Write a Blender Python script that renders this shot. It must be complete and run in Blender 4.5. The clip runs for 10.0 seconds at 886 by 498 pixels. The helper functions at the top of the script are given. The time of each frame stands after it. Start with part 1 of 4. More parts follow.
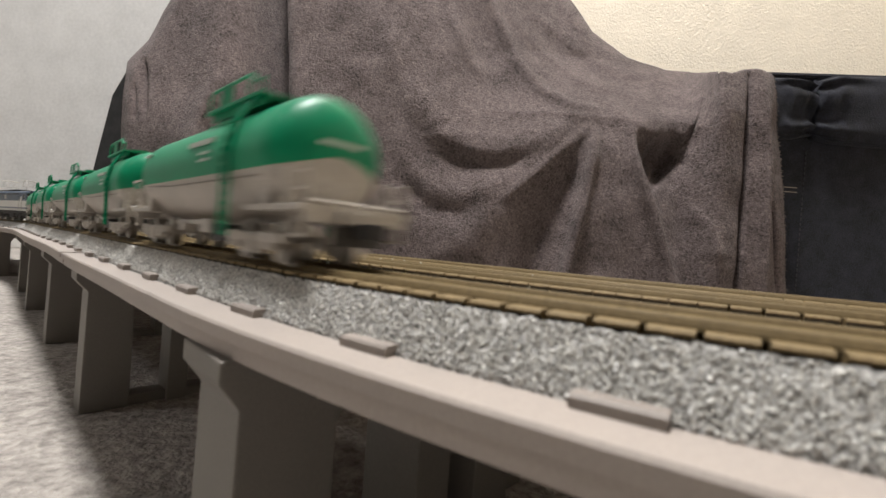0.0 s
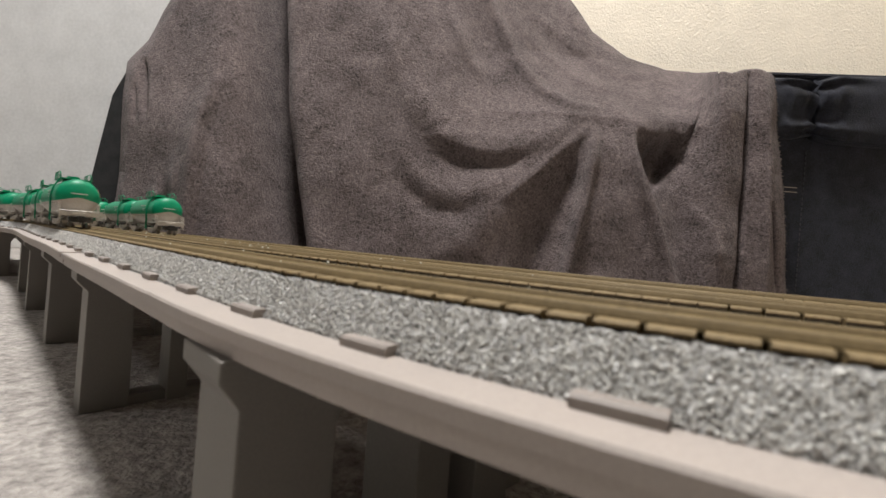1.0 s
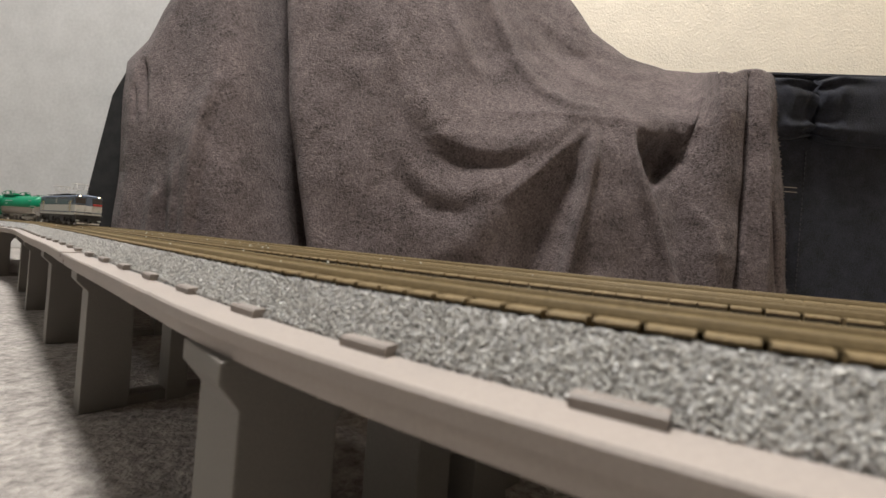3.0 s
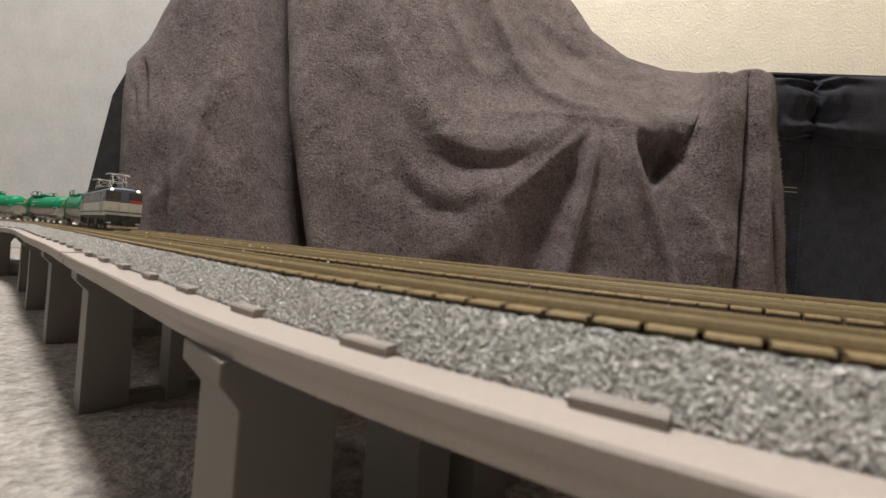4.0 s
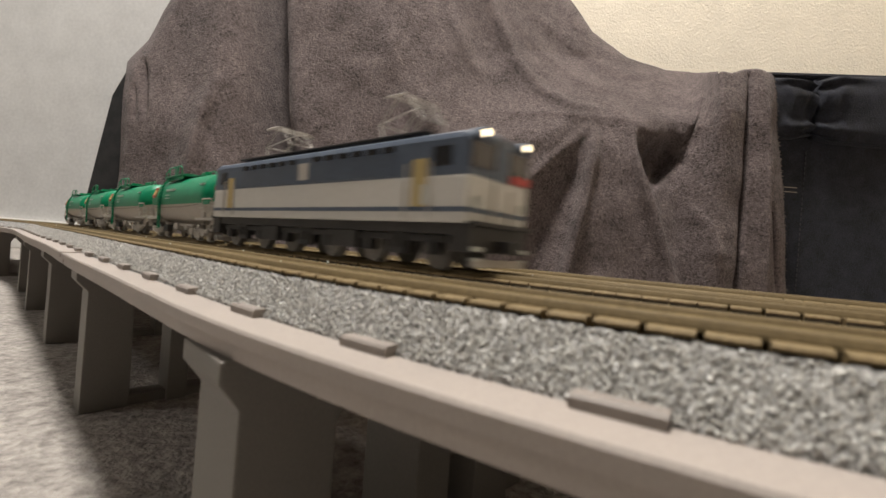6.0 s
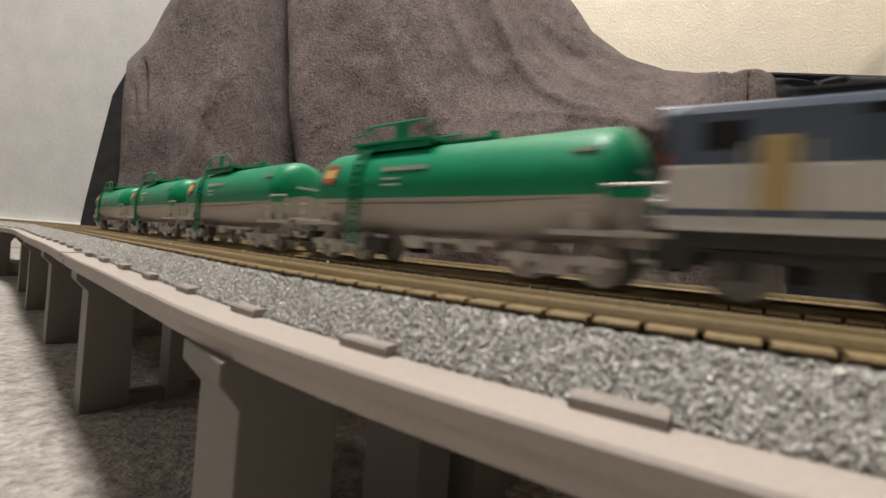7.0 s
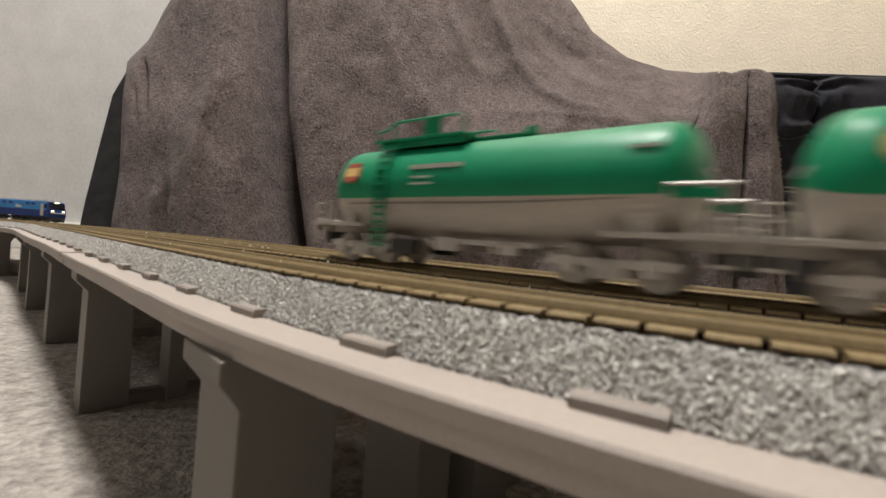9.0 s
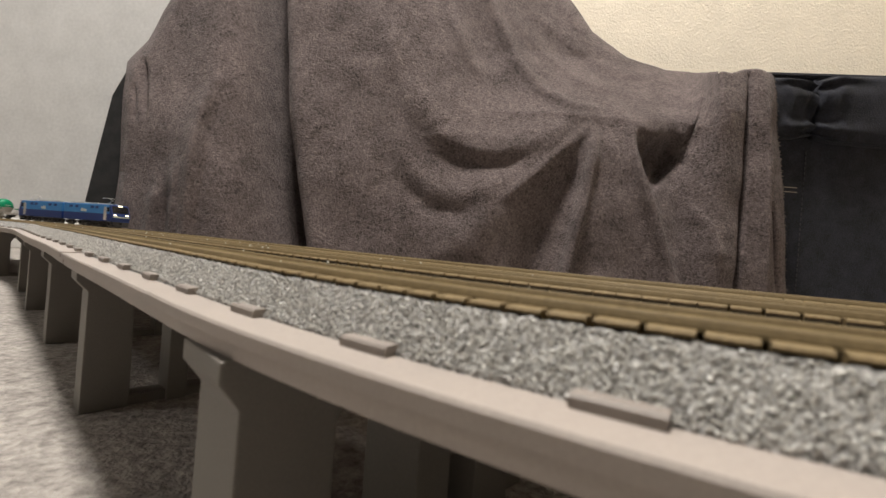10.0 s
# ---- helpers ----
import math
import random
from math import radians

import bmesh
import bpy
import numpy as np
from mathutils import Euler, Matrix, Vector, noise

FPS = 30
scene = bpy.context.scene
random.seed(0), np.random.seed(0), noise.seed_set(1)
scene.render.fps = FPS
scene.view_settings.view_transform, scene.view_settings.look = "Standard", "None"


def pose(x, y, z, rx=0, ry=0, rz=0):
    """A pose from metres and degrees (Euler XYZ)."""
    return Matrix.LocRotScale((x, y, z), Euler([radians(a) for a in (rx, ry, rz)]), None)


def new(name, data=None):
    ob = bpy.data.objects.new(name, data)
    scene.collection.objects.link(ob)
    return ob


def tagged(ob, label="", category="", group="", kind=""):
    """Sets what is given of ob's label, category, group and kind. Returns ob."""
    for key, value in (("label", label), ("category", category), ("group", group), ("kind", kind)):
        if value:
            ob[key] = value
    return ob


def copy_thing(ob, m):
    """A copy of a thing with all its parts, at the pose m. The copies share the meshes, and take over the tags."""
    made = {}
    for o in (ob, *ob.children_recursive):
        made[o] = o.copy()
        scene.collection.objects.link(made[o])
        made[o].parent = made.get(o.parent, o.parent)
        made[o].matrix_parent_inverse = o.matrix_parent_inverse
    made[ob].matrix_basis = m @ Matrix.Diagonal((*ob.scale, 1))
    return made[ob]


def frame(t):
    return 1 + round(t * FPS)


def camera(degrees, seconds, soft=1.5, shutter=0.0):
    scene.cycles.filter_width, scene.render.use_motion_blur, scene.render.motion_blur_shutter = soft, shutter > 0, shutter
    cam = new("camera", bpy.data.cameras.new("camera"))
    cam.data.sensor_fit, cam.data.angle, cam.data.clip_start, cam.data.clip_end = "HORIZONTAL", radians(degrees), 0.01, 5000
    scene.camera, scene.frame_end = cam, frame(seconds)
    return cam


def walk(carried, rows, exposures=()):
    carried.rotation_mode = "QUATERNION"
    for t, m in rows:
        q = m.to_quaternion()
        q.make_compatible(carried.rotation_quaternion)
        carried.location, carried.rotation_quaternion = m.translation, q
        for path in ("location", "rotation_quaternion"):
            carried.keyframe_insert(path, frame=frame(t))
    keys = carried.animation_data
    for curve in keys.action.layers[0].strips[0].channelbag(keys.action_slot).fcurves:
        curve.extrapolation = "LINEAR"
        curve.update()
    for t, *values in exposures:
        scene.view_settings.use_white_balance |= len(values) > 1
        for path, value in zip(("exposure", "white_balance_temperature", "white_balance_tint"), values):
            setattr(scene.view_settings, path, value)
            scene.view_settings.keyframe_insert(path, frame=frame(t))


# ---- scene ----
cam = camera(88.49, 10.0, soft=1.5, shutter=0.65)
cam.data.dof.use_dof = True
cam.data.dof.focus_distance = 0.44
cam.data.dof.aperture_fstop = 38
CAM_Z = 0.065
EYE = Matrix.Translation((0, 0, CAM_Z)) @ Matrix.Rotation(radians(90 - 0.18), 4, "X") @ Matrix.Rotation(radians(4.25), 4, "Z")
walk(cam, [(0, EYE), (10, EYE)], exposures=[(0, 0.56, 6200, 10), (1.0, 0.48, 6150, 10), (2.5, 0.43, 6200, 10), (4.5, 0.41, 6420, 10), (10, 0.40, 6500, 10)])

# ---------------------------------------------------------------- light
world = bpy.data.worlds.new("room_air")
scene.world = world
world.use_nodes = True
world.node_tree.nodes["Background"].inputs[0].default_value = (0.9, 0.87, 0.82, 1)
world.node_tree.nodes["Background"].inputs[1].default_value = 0.004


def ceiling_lamp_light(name, place, watts, size, colour):
    lamp = bpy.data.lights.new(name, "AREA")
    lamp.shape, lamp.size, lamp.energy, lamp.color = "DISK", size, watts, colour
    ob = new(name, lamp)
    ob.matrix_world = pose(*place)
    return ob


ceiling_lamp_light("ceiling_lamp_light", (-0.22, 0.26, 2.30), 58, 0.40, (1.0, 0.955, 0.90))
# added weak fill from the left for blanket and piers, its source unseen
ceiling_lamp_light("ceiling_lamp_light", (-1.75, -0.55, 2.30), 6, 0.34, (1.0, 0.97, 0.94))

# ---------------------------------------------------------------- materials


def material(name, base, rough=0.6, metal=0.0, vary=0.12, scale=60.0, fine=900.0, bump=0.1, bump_scale=None,
             depth=0.0006, spec=0.5, tint=None, sheen=0.0):
    """A principled surface with colour variation at two scales and a fine relief."""
    m = bpy.data.materials.new(name)
    m.use_nodes = True
    nt = m.node_tree
    n, l = nt.nodes, nt.links
    b = n["Principled BSDF"]
    b.inputs["Roughness"].default_value = rough
    b.inputs["Metallic"].default_value = metal
    b.inputs["Specular IOR Level"].default_value = spec
    if sheen:
        b.inputs["Sheen Weight"].default_value = sheen
        b.inputs["Sheen Roughness"].default_value = 0.5
    co = n.new("ShaderNodeTexCoord")
    tint = tint or tuple(c * (1 - 2.2 * vary) for c in base)
    lo, hi = tuple(tint), tuple(min(1, c * (1 + vary)) for c in base)
    big, small = n.new("ShaderNodeTexNoise"), n.new("ShaderNodeTexNoise")
    big.inputs["Scale"].default_value, small.inputs["Scale"].default_value = scale, fine
    big.inputs["Detail"].default_value, small.inputs["Detail"].default_value = 4, 2
    l.new(co.outputs["Object"], big.inputs["Vector"])
    l.new(co.outputs["Object"], small.inputs["Vector"])
    add = n.new("ShaderNodeMath")
    add.operation = "ADD"
    l.new(big.outputs["Fac"], add.inputs[0])
    l.new(small.outputs["Fac"], add.inputs[1])
    ramp = n.new("ShaderNodeValToRGB")
    half = n.new("ShaderNodeMath")
    half.operation = "MULTIPLY"
    half.inputs[1].default_value = 0.5
    l.new(add.outputs[0], half.inputs[0])
    l.new(half.outputs[0], ramp.inputs["Fac"])
    ramp.color_ramp.elements[0].position, ramp.color_ramp.elements[1].position = 0.35, 0.65
    ramp.color_ramp.elements[0].color, ramp.color_ramp.elements[1].color = (*lo, 1), (*hi, 1)
    l.new(ramp.outputs["Color"], b.inputs["Base Color"])
    if bump:
        bn = n.new("ShaderNodeBump")
        bn.inputs["Strength"].default_value, bn.inputs["Distance"].default_value = bump, depth
        src = small
        if bump_scale:
            src = n.new("ShaderNodeTexNoise")
            src.inputs["Scale"].default_value, src.inputs["Detail"].default_value = bump_scale, 3
            l.new(co.outputs["Object"], src.inputs["Vector"])
        l.new(src.outputs["Fac"], bn.inputs["Height"])
        l.new(bn.outputs["Normal"], b.inputs["Normal"])
    return m


def glow(name, colour, strength):
    m = bpy.data.materials.new(name)
    m.use_nodes = True
    b = m.node_tree.nodes["Principled BSDF"]
    b.inputs["Base Color"].default_value = (*colour, 1)
    b.inputs["Emission Color"].default_value = (*colour, 1)
    b.inputs["Emission Strength"].default_value = strength
    return m


def speckle(name, dark, mid, light, scale, rough=0.9, bump=0.8, depth=0.0008):
    """Grains of three tones, each its own cell, as in ballast or cut-pile carpet."""
    m = bpy.data.materials.new(name)
    m.use_nodes = True
    nt = m.node_tree
    n, l = nt.nodes, nt.links
    b = n["Principled BSDF"]
    b.inputs["Roughness"].default_value = rough
    b.inputs["Specular IOR Level"].default_value = 0.25
    co, cell, ramp = n.new("ShaderNodeTexCoord"), n.new("ShaderNodeTexVoronoi"), n.new("ShaderNodeValToRGB")
    cell.inputs["Scale"].default_value = scale
    cell.inputs["Randomness"].default_value = 1.0
    l.new(co.outputs["Object"], cell.inputs["Vector"])
    sep = n.new("ShaderNodeSeparateColor")
    l.new(cell.outputs["Color"], sep.inputs[0])
    l.new(sep.outputs[0], ramp.inputs["Fac"])
    e = ramp.color_ramp.elements
    e[0].position, e[0].color = 0.0, (*dark, 1)
    e[1].position, e[1].color = 1.0, (*light, 1)
    k = ramp.color_ramp.elements.new(0.5)
    k.color = (*mid, 1)
    big = n.new("ShaderNodeTexNoise")
    big.inputs["Scale"].default_value = scale * 0.06
    l.new(co.outputs["Object"], big.inputs["Vector"])
    mix = n.new("ShaderNodeMix")
    mix.data_type, mix.blend_type = "RGBA", "OVERLAY"
    mix.inputs[0].default_value = 0.45
    l.new(ramp.outputs["Color"], mix.inputs[6])
    l.new(big.outputs["Fac"], mix.inputs[7])
    l.new(mix.outputs[2], b.inputs["Base Color"])
    bn = n.new("ShaderNodeBump")
    bn.inputs["Strength"].default_value, bn.inputs["Distance"].default_value = bump, depth
    bn.invert = True
    l.new(cell.outputs["Distance"], bn.inputs["Height"])
    l.new(bn.outputs["Normal"], b.inputs["Normal"])
    return m


def stones(name, dark, mid, light):
    """Crushed granite: every stone has its own tone, a few are pale and glint."""
    m = bpy.data.materials.new(name)
    m.use_nodes = True
    n, l = m.node_tree.nodes, m.node_tree.links
    b = n["Principled BSDF"]
    b.inputs["Roughness"].default_value = 0.45
    geo, ramp = n.new("ShaderNodeNewGeometry"), n.new("ShaderNodeValToRGB")
    l.new(geo.outputs["Random Per Island"], ramp.inputs["Fac"])
    e = ramp.color_ramp.elements
    e[0].position, e[0].color = 0.0, (*dark, 1)
    e[1].position, e[1].color = 1.0, (*light, 1)
    ramp.color_ramp.elements.new(0.18).color = (*mid, 1)
    ramp.color_ramp.elements.new(0.75).color = (*[c * 1.22 for c in mid], 1)
    grain, co, mix = n.new("ShaderNodeTexNoise"), n.new("ShaderNodeTexCoord"), n.new("ShaderNodeMix")
    grain.inputs["Scale"].default_value = 7000
    l.new(co.outputs["Object"], grain.inputs["Vector"])
    mix.data_type, mix.blend_type = "RGBA", "OVERLAY"
    mix.inputs[0].default_value = 0.3
    l.new(ramp.outputs["Color"], mix.inputs[6])
    l.new(grain.outputs["Fac"], mix.inputs[7])
    l.new(mix.outputs[2], b.inputs["Base Color"])
    return m


def fleece(name, root, tip, nap, patch, depth, sheen, bend):
    """Deep pile: tufts lighter at their tips, brushed into soft patches, with a rough relief."""
    m = bpy.data.materials.new(name)
    m.use_nodes = True
    n, l = m.node_tree.nodes, m.node_tree.links
    b = n["Principled BSDF"]
    b.inputs["Roughness"].default_value = 0.97
    b.inputs["Specular IOR Level"].default_value = 0.1
    b.inputs["Sheen Weight"].default_value = sheen
    b.inputs["Sheen Roughness"].default_value = 0.45
    co = n.new("ShaderNodeTexCoord")

    def noise_at(scale, detail, bend):
        k = n.new("ShaderNodeTexNoise")
        k.inputs["Scale"].default_value, k.inputs["Detail"].default_value = scale, detail
        k.inputs["Distortion"].default_value = bend
        l.new(co.outputs["Object"], k.inputs["Vector"])
        return k.outputs["Fac"]

    def blend(a, x, c, y):
        s, q, add = n.new("ShaderNodeMath"), n.new("ShaderNodeMath"), n.new("ShaderNodeMath")
        s.operation = q.operation = "MULTIPLY"
        s.inputs[1].default_value, q.inputs[1].default_value = x, y
        l.new(a, s.inputs[0])
        l.new(c, q.inputs[0])
        l.new(s.outputs[0], add.inputs[0])
        l.new(q.outputs[0], add.inputs[1])
        return add.outputs[0]

    tufts = noise_at(nap, 3, bend)
    soft = blend(noise_at(patch, 3, 0.8), 0.6, noise_at(patch * 0.25, 2, 0.3), 0.4)
    tone = blend(tufts, 0.58, soft, 0.42)
    ramp = n.new("ShaderNodeValToRGB")
    l.new(tone, ramp.inputs["Fac"])
    e = ramp.color_ramp.elements
    e[0].position, e[0].color = 0.34, (*root, 1)
    e[1].position, e[1].color = 0.66, (*tip, 1)
    l.new(ramp.outputs["Color"], b.inputs["Base Color"])
    bn = n.new("ShaderNodeBump")
    bn.inputs["Strength"].default_value, bn.inputs["Distance"].default_value = 0.9, depth
    l.new(blend(tufts, 1.0, noise_at(nap * 2.6, 2, 0.5), 0.3), bn.inputs["Height"])
    l.new(bn.outputs["Normal"], b.inputs["Normal"])
    return m


M = dict(
    concrete=material("grey_plastic_concrete", (0.345, 0.302, 0.272), 0.55, vary=0.05, scale=40, fine=2600, bump=0.12, depth=0.0001),
    pier=material("dark_grey_plastic", (0.165, 0.150, 0.131), 0.55, vary=0.06, scale=30, fine=2200, bump=0.12, depth=0.0001),
    tab=material("grey_brown_plastic", (0.255, 0.222, 0.198), 0.55, vary=0.06, scale=60, fine=2600, bump=0.1, depth=0.0001),
    ballast=speckle("granite_ballast", (0.17, 0.166, 0.158), (0.31, 0.302, 0.288), (0.48, 0.47, 0.45), 2600, bump=0.4, depth=0.0002),
    stone=stones("granite_stones", (0.27, 0.263, 0.25), (0.40, 0.39, 0.366), (0.66, 0.65, 0.61)),
    tie=material("brown_plastic_tie", (0.20, 0.146, 0.074), 0.6, spec=0.15, vary=0.15, scale=120, fine=2000, bump=0.1, depth=0.0001),
    bed=material("brown_track_bed", (0.145, 0.106, 0.052), 0.8, spec=0.1, vary=0.2, scale=300, fine=2500, bump=0.5, depth=0.0004),
    # shade under the tie ends, put in as a dark colour
    tie_shade=material("painted_tie_shade", (0.05, 0.04, 0.03), 0.8, vary=0.2, scale=300, fine=2500, bump=0.2),
    rail=material("weathered_brass_rail", (0.145, 0.106, 0.052), 0.6, spec=0.12, vary=0.12, scale=90, fine=1600, bump=0.08, depth=0.0001),
    rail_top=material("rolled_rail_head", (0.155, 0.114, 0.057), 0.6, spec=0.12, vary=0.15, scale=150, fine=1600, bump=0.05, depth=0.0001),
    carpet=fleece("beige_grey_carpet", (0.19, 0.173, 0.157), (0.50, 0.46, 0.42), nap=330, patch=90, depth=0.0035, sheen=0.0, bend=0.2),
    # for walls out of view, kept dark so they bounce less light
    wall_unseen=material("dark_unseen_wall", (0.16, 0.15, 0.138), 0.9, vary=0.06, scale=12, fine=160, bump=0.2),
    # one wallpaper twice: cool light coloured in as grey, warm light as cream
    wall_cool_light=material("wallpaper_with_cool_light", (0.575, 0.568, 0.555), 0.85, vary=0.05, scale=22, fine=160, bump=0.3, bump_scale=420, depth=0.0008),
    wall_warm_light=material("wallpaper_with_warm_light", (0.95, 0.865, 0.72), 0.85, vary=0.03, scale=22, fine=260, bump=0.6, bump_scale=250, depth=0.0026),
    ceiling=material("white_ceiling_paper", (0.66, 0.65, 0.62), 0.9, vary=0.02, scale=10, fine=200, bump=0.1),
    white=material("white_board", (0.72, 0.70, 0.66), 0.5, vary=0.03, scale=20, fine=300, bump=0.03),
    blanket=fleece("taupe_fleece", (0.043, 0.0345, 0.033), (0.212, 0.171, 0.165), nap=300, patch=34, depth=0.0030, sheen=0.10, bend=1.0),
    black_cloth=material("black_cloth", (0.022, 0.021, 0.021), 0.9, vary=0.3, scale=50, fine=600, bump=0.5, bump_scale=600, depth=0.001),
    denim=material("navy_denim", (0.0115, 0.0128, 0.0215), 0.9, vary=0.4, scale=50, fine=420, bump=0.9, bump_scale=600, depth=0.0012, sheen=0.02),
    hem=material("pale_fleece_hem", (0.23, 0.195, 0.18), 0.95, vary=0.25, scale=200, fine=900, bump=0.5, depth=0.001, spec=0.2),
    weld=material("grey_weld_line", (0.20, 0.18, 0.155), 0.6, bump=0),
    seam=material("dark_seam_thread", (0.040, 0.040, 0.046), 0.9, bump=0),
    thread=material("pale_thread", (0.30, 0.26, 0.21), 0.9, bump=0),
    green=material("green_gloss_paint", (0.003, 0.215, 0.100), 0.40, vary=0.05, scale=70, fine=600, bump=0.02, spec=0.25),
    tank_grey=material("warm_grey_tank_paint", (0.39, 0.355, 0.31), 0.5, vary=0.06, scale=70, fine=900, bump=0.04),
    frame_grey=material("grey_plastic_frame", (0.46, 0.425, 0.38), 0.40, vary=0.1, scale=120, fine=1500, bump=0.08),
    dark=material("dark_underframe", (0.035, 0.032, 0.03), 0.6, vary=0.2, scale=120, fine=1500, bump=0.1),
    wheel=material("bright_wheel_steel", (0.40, 0.37, 0.33), 0.35, metal=0.9, vary=0.1, scale=100, fine=900, bump=0.02),
    loco_wheel=material("oily_wheel_steel", (0.20, 0.185, 0.165), 0.4, metal=0.6, vary=0.2, scale=100, fine=900, bump=0.02),
    black=material("black_glass", (0.012, 0.012, 0.014), 0.12, bump=0, vary=0.05),
    brown_glass=material("brown_tinted_glass", (0.045, 0.034, 0.030), 0.15, bump=0, vary=0.05),
    loco_white=material("loco_ivory_paint", (0.60, 0.585, 0.55), 0.40, vary=0.03, scale=60, fine=700, bump=0.02),
    loco_blue=material("slate_blue_paint", (0.085, 0.110, 0.155), 0.42, vary=0.06, scale=60, fine=700, bump=0.02),
    loco_window=material("blue_grey_louvre", (0.070, 0.090, 0.125), 0.3, vary=0.1, scale=90, fine=900, bump=0.02),
    pale_door=material("pale_ochre_paint", (0.46, 0.35, 0.15), 0.45, vary=0.05, scale=60, fine=700, bump=0.02),
    red=material("red_plate_paint", (0.42, 0.035, 0.03), 0.4, vary=0.05, bump=0),
    orange=material("orange_emblem_paint", (0.40, 0.15, 0.07), 0.5, vary=0.06, bump=0),
    gold=material("yellow_emblem_paint", (0.60, 0.40, 0.14), 0.5, vary=0.06, bump=0),
    emblem_red=material("dull_red_emblem_paint", (0.34, 0.07, 0.045), 0.5, vary=0.06, bump=0),
    letter=material("white_print", (0.50, 0.52, 0.48), 0.5, vary=0.03, bump=0),
    silver=material("silver_wire", (0.48, 0.45, 0.41), 0.55, metal=0.2, vary=0.05, bump=0),
    sky_blue=material("bright_blue_paint", (0.045, 0.22, 0.52), 0.38, vary=0.05, scale=60, fine=700, bump=0.02),
    navy=material("navy_paint", (0.012, 0.035, 0.16), 0.38, vary=0.05, scale=60, fine=700, bump=0.02),
    head=glow("lit_headlight", (1.0, 0.84, 0.55), 4.0),
    diffuser=glow("lit_lamp_diffuser", (1.0, 0.93, 0.84), 3.0),
)

# ---------------------------------------------------------------- mesh helpers


def mesh_object(name, bm, mat, parent=None, label="", smooth=False):
    me = bpy.data.meshes.new(name)
    bmesh.ops.recalc_face_normals(bm, faces=bm.faces)
    for fc in bm.faces:
        fc.smooth = smooth
    bm.to_mesh(me)
    bm.free()
    for x in (mat if isinstance(mat, (list, tuple)) else [mat]):
        me.materials.append(x)
    ob = new(name, me)
    if parent:
        ob.parent = parent
    if label:
        ob["label"] = label
    return ob


def part(name, bm, mat, parent, label="", smooth=False):
    return mesh_object(name, bm, mat, parent, label, smooth)


def empty(name):
    ob = new(name)
    ob.empty_display_size = 0.01
    return ob


def box(bm, c, size, bevel=0.0):
    r = bmesh.ops.create_cube(bm, size=1.0, matrix=Matrix.Translation(c) @ Matrix.Diagonal((*size, 1)))
    if bevel:
        es = list({e for v in r["verts"] for e in v.link_edges})
        bmesh.ops.bevel(bm, geom=es, offset=bevel, segments=2, affect="EDGES", profile=0.7)
    return bm


def rod(bm, a, b, r, n=8):
    a, b = Vector(a), Vector(b)
    d = b - a
    m = Matrix.Translation((a + b) / 2) @ d.to_track_quat("Z", "Y").to_matrix().to_4x4()
    bmesh.ops.create_cone(bm, cap_ends=True, segments=n, radius1=r, radius2=r, depth=d.length, matrix=m)
    return bm


def wire(bm, pts, r, n=6):
    """A bent rod: one closed tube through the points."""
    pts = [Vector(p) for p in pts]
    rings = []
    for i, p in enumerate(pts):
        d = (pts[min(i + 1, len(pts) - 1)] - pts[max(i - 1, 0)]).normalized()
        side = d.cross(Vector((0.31, 0.11, 0.94)) if abs(d.z) < 0.9 else Vector((0.2, 0.97, 0.1))).normalized()
        up = side.cross(d)
        rings.append([bm.verts.new(p + (side * math.cos(2 * math.pi * k / n) + up * math.sin(2 * math.pi * k / n)) * r) for k in range(n)])
    for a, b in zip(rings, rings[1:]):
        for k in range(n):
            bm.faces.new((a[k], a[(k + 1) % n], b[(k + 1) % n], b[k]))
    bm.faces.new(rings[0][::-1]), bm.faces.new(rings[-1])
    return bm


def boxes(items, bevel=0.0):
    bm = bmesh.new()
    for c, s in items:
        box(bm, c, s, bevel)
    return bm


# ---------------------------------------------------------------- line of the railway
KNOTS = [-0.2, 0.0, 0.08, 0.16, 0.24, 0.34, 0.45, 0.55, 0.65, 0.75, 0.9, 1.1, 4.0]
TURNS = [1.12, 1.014, 0.7906, 0.8075, 0.7819, 0.8195, 0.7784, 0.8095, 1.0206, 1.2162, 1.3965, 1.5734, 5.2]
S = np.linspace(-1.6, 4.0, 5601)
H = np.interp(S, KNOTS, TURNS)
i0 = int(np.argmin(abs(S)))
PX, PY = np.cumsum(-np.sin(H)) * 0.001, np.cumsum(np.cos(H)) * 0.001
PX += 0.0427 * math.cos(H[i0]) - PX[i0]
PY += 0.0427 * math.sin(H[i0]) - PY[i0]
TIE_Z = CAM_Z - 0.0054
DECK_Z = TIE_Z - 0.0067
RAIL_Z = TIE_Z + 0.0009
DROP = [0.0, 0.0001, 0.0014, 0.0014]         # the outer viaduct stands a little lower
TRACKS = [0.0, 0.0317, 0.0639, 0.0995]      # near ends of the ties
CENTRE = 0.0080                             # from there to the middle of the track


def along(s, off=0.0):
    """A point beside the line; past the first track the lines draw a little apart towards the eye."""
    h = float(np.interp(s, S, H))
    if off > 0.025:
        q = min(1.0, max(0.0, (0.17 - s) / 0.15))
        off += 0.0055 * q * q * (3 - 2 * q)
    return float(np.interp(s, S, PX)) + off * math.cos(h), float(np.interp(s, S, PY)) + off * math.sin(h), h


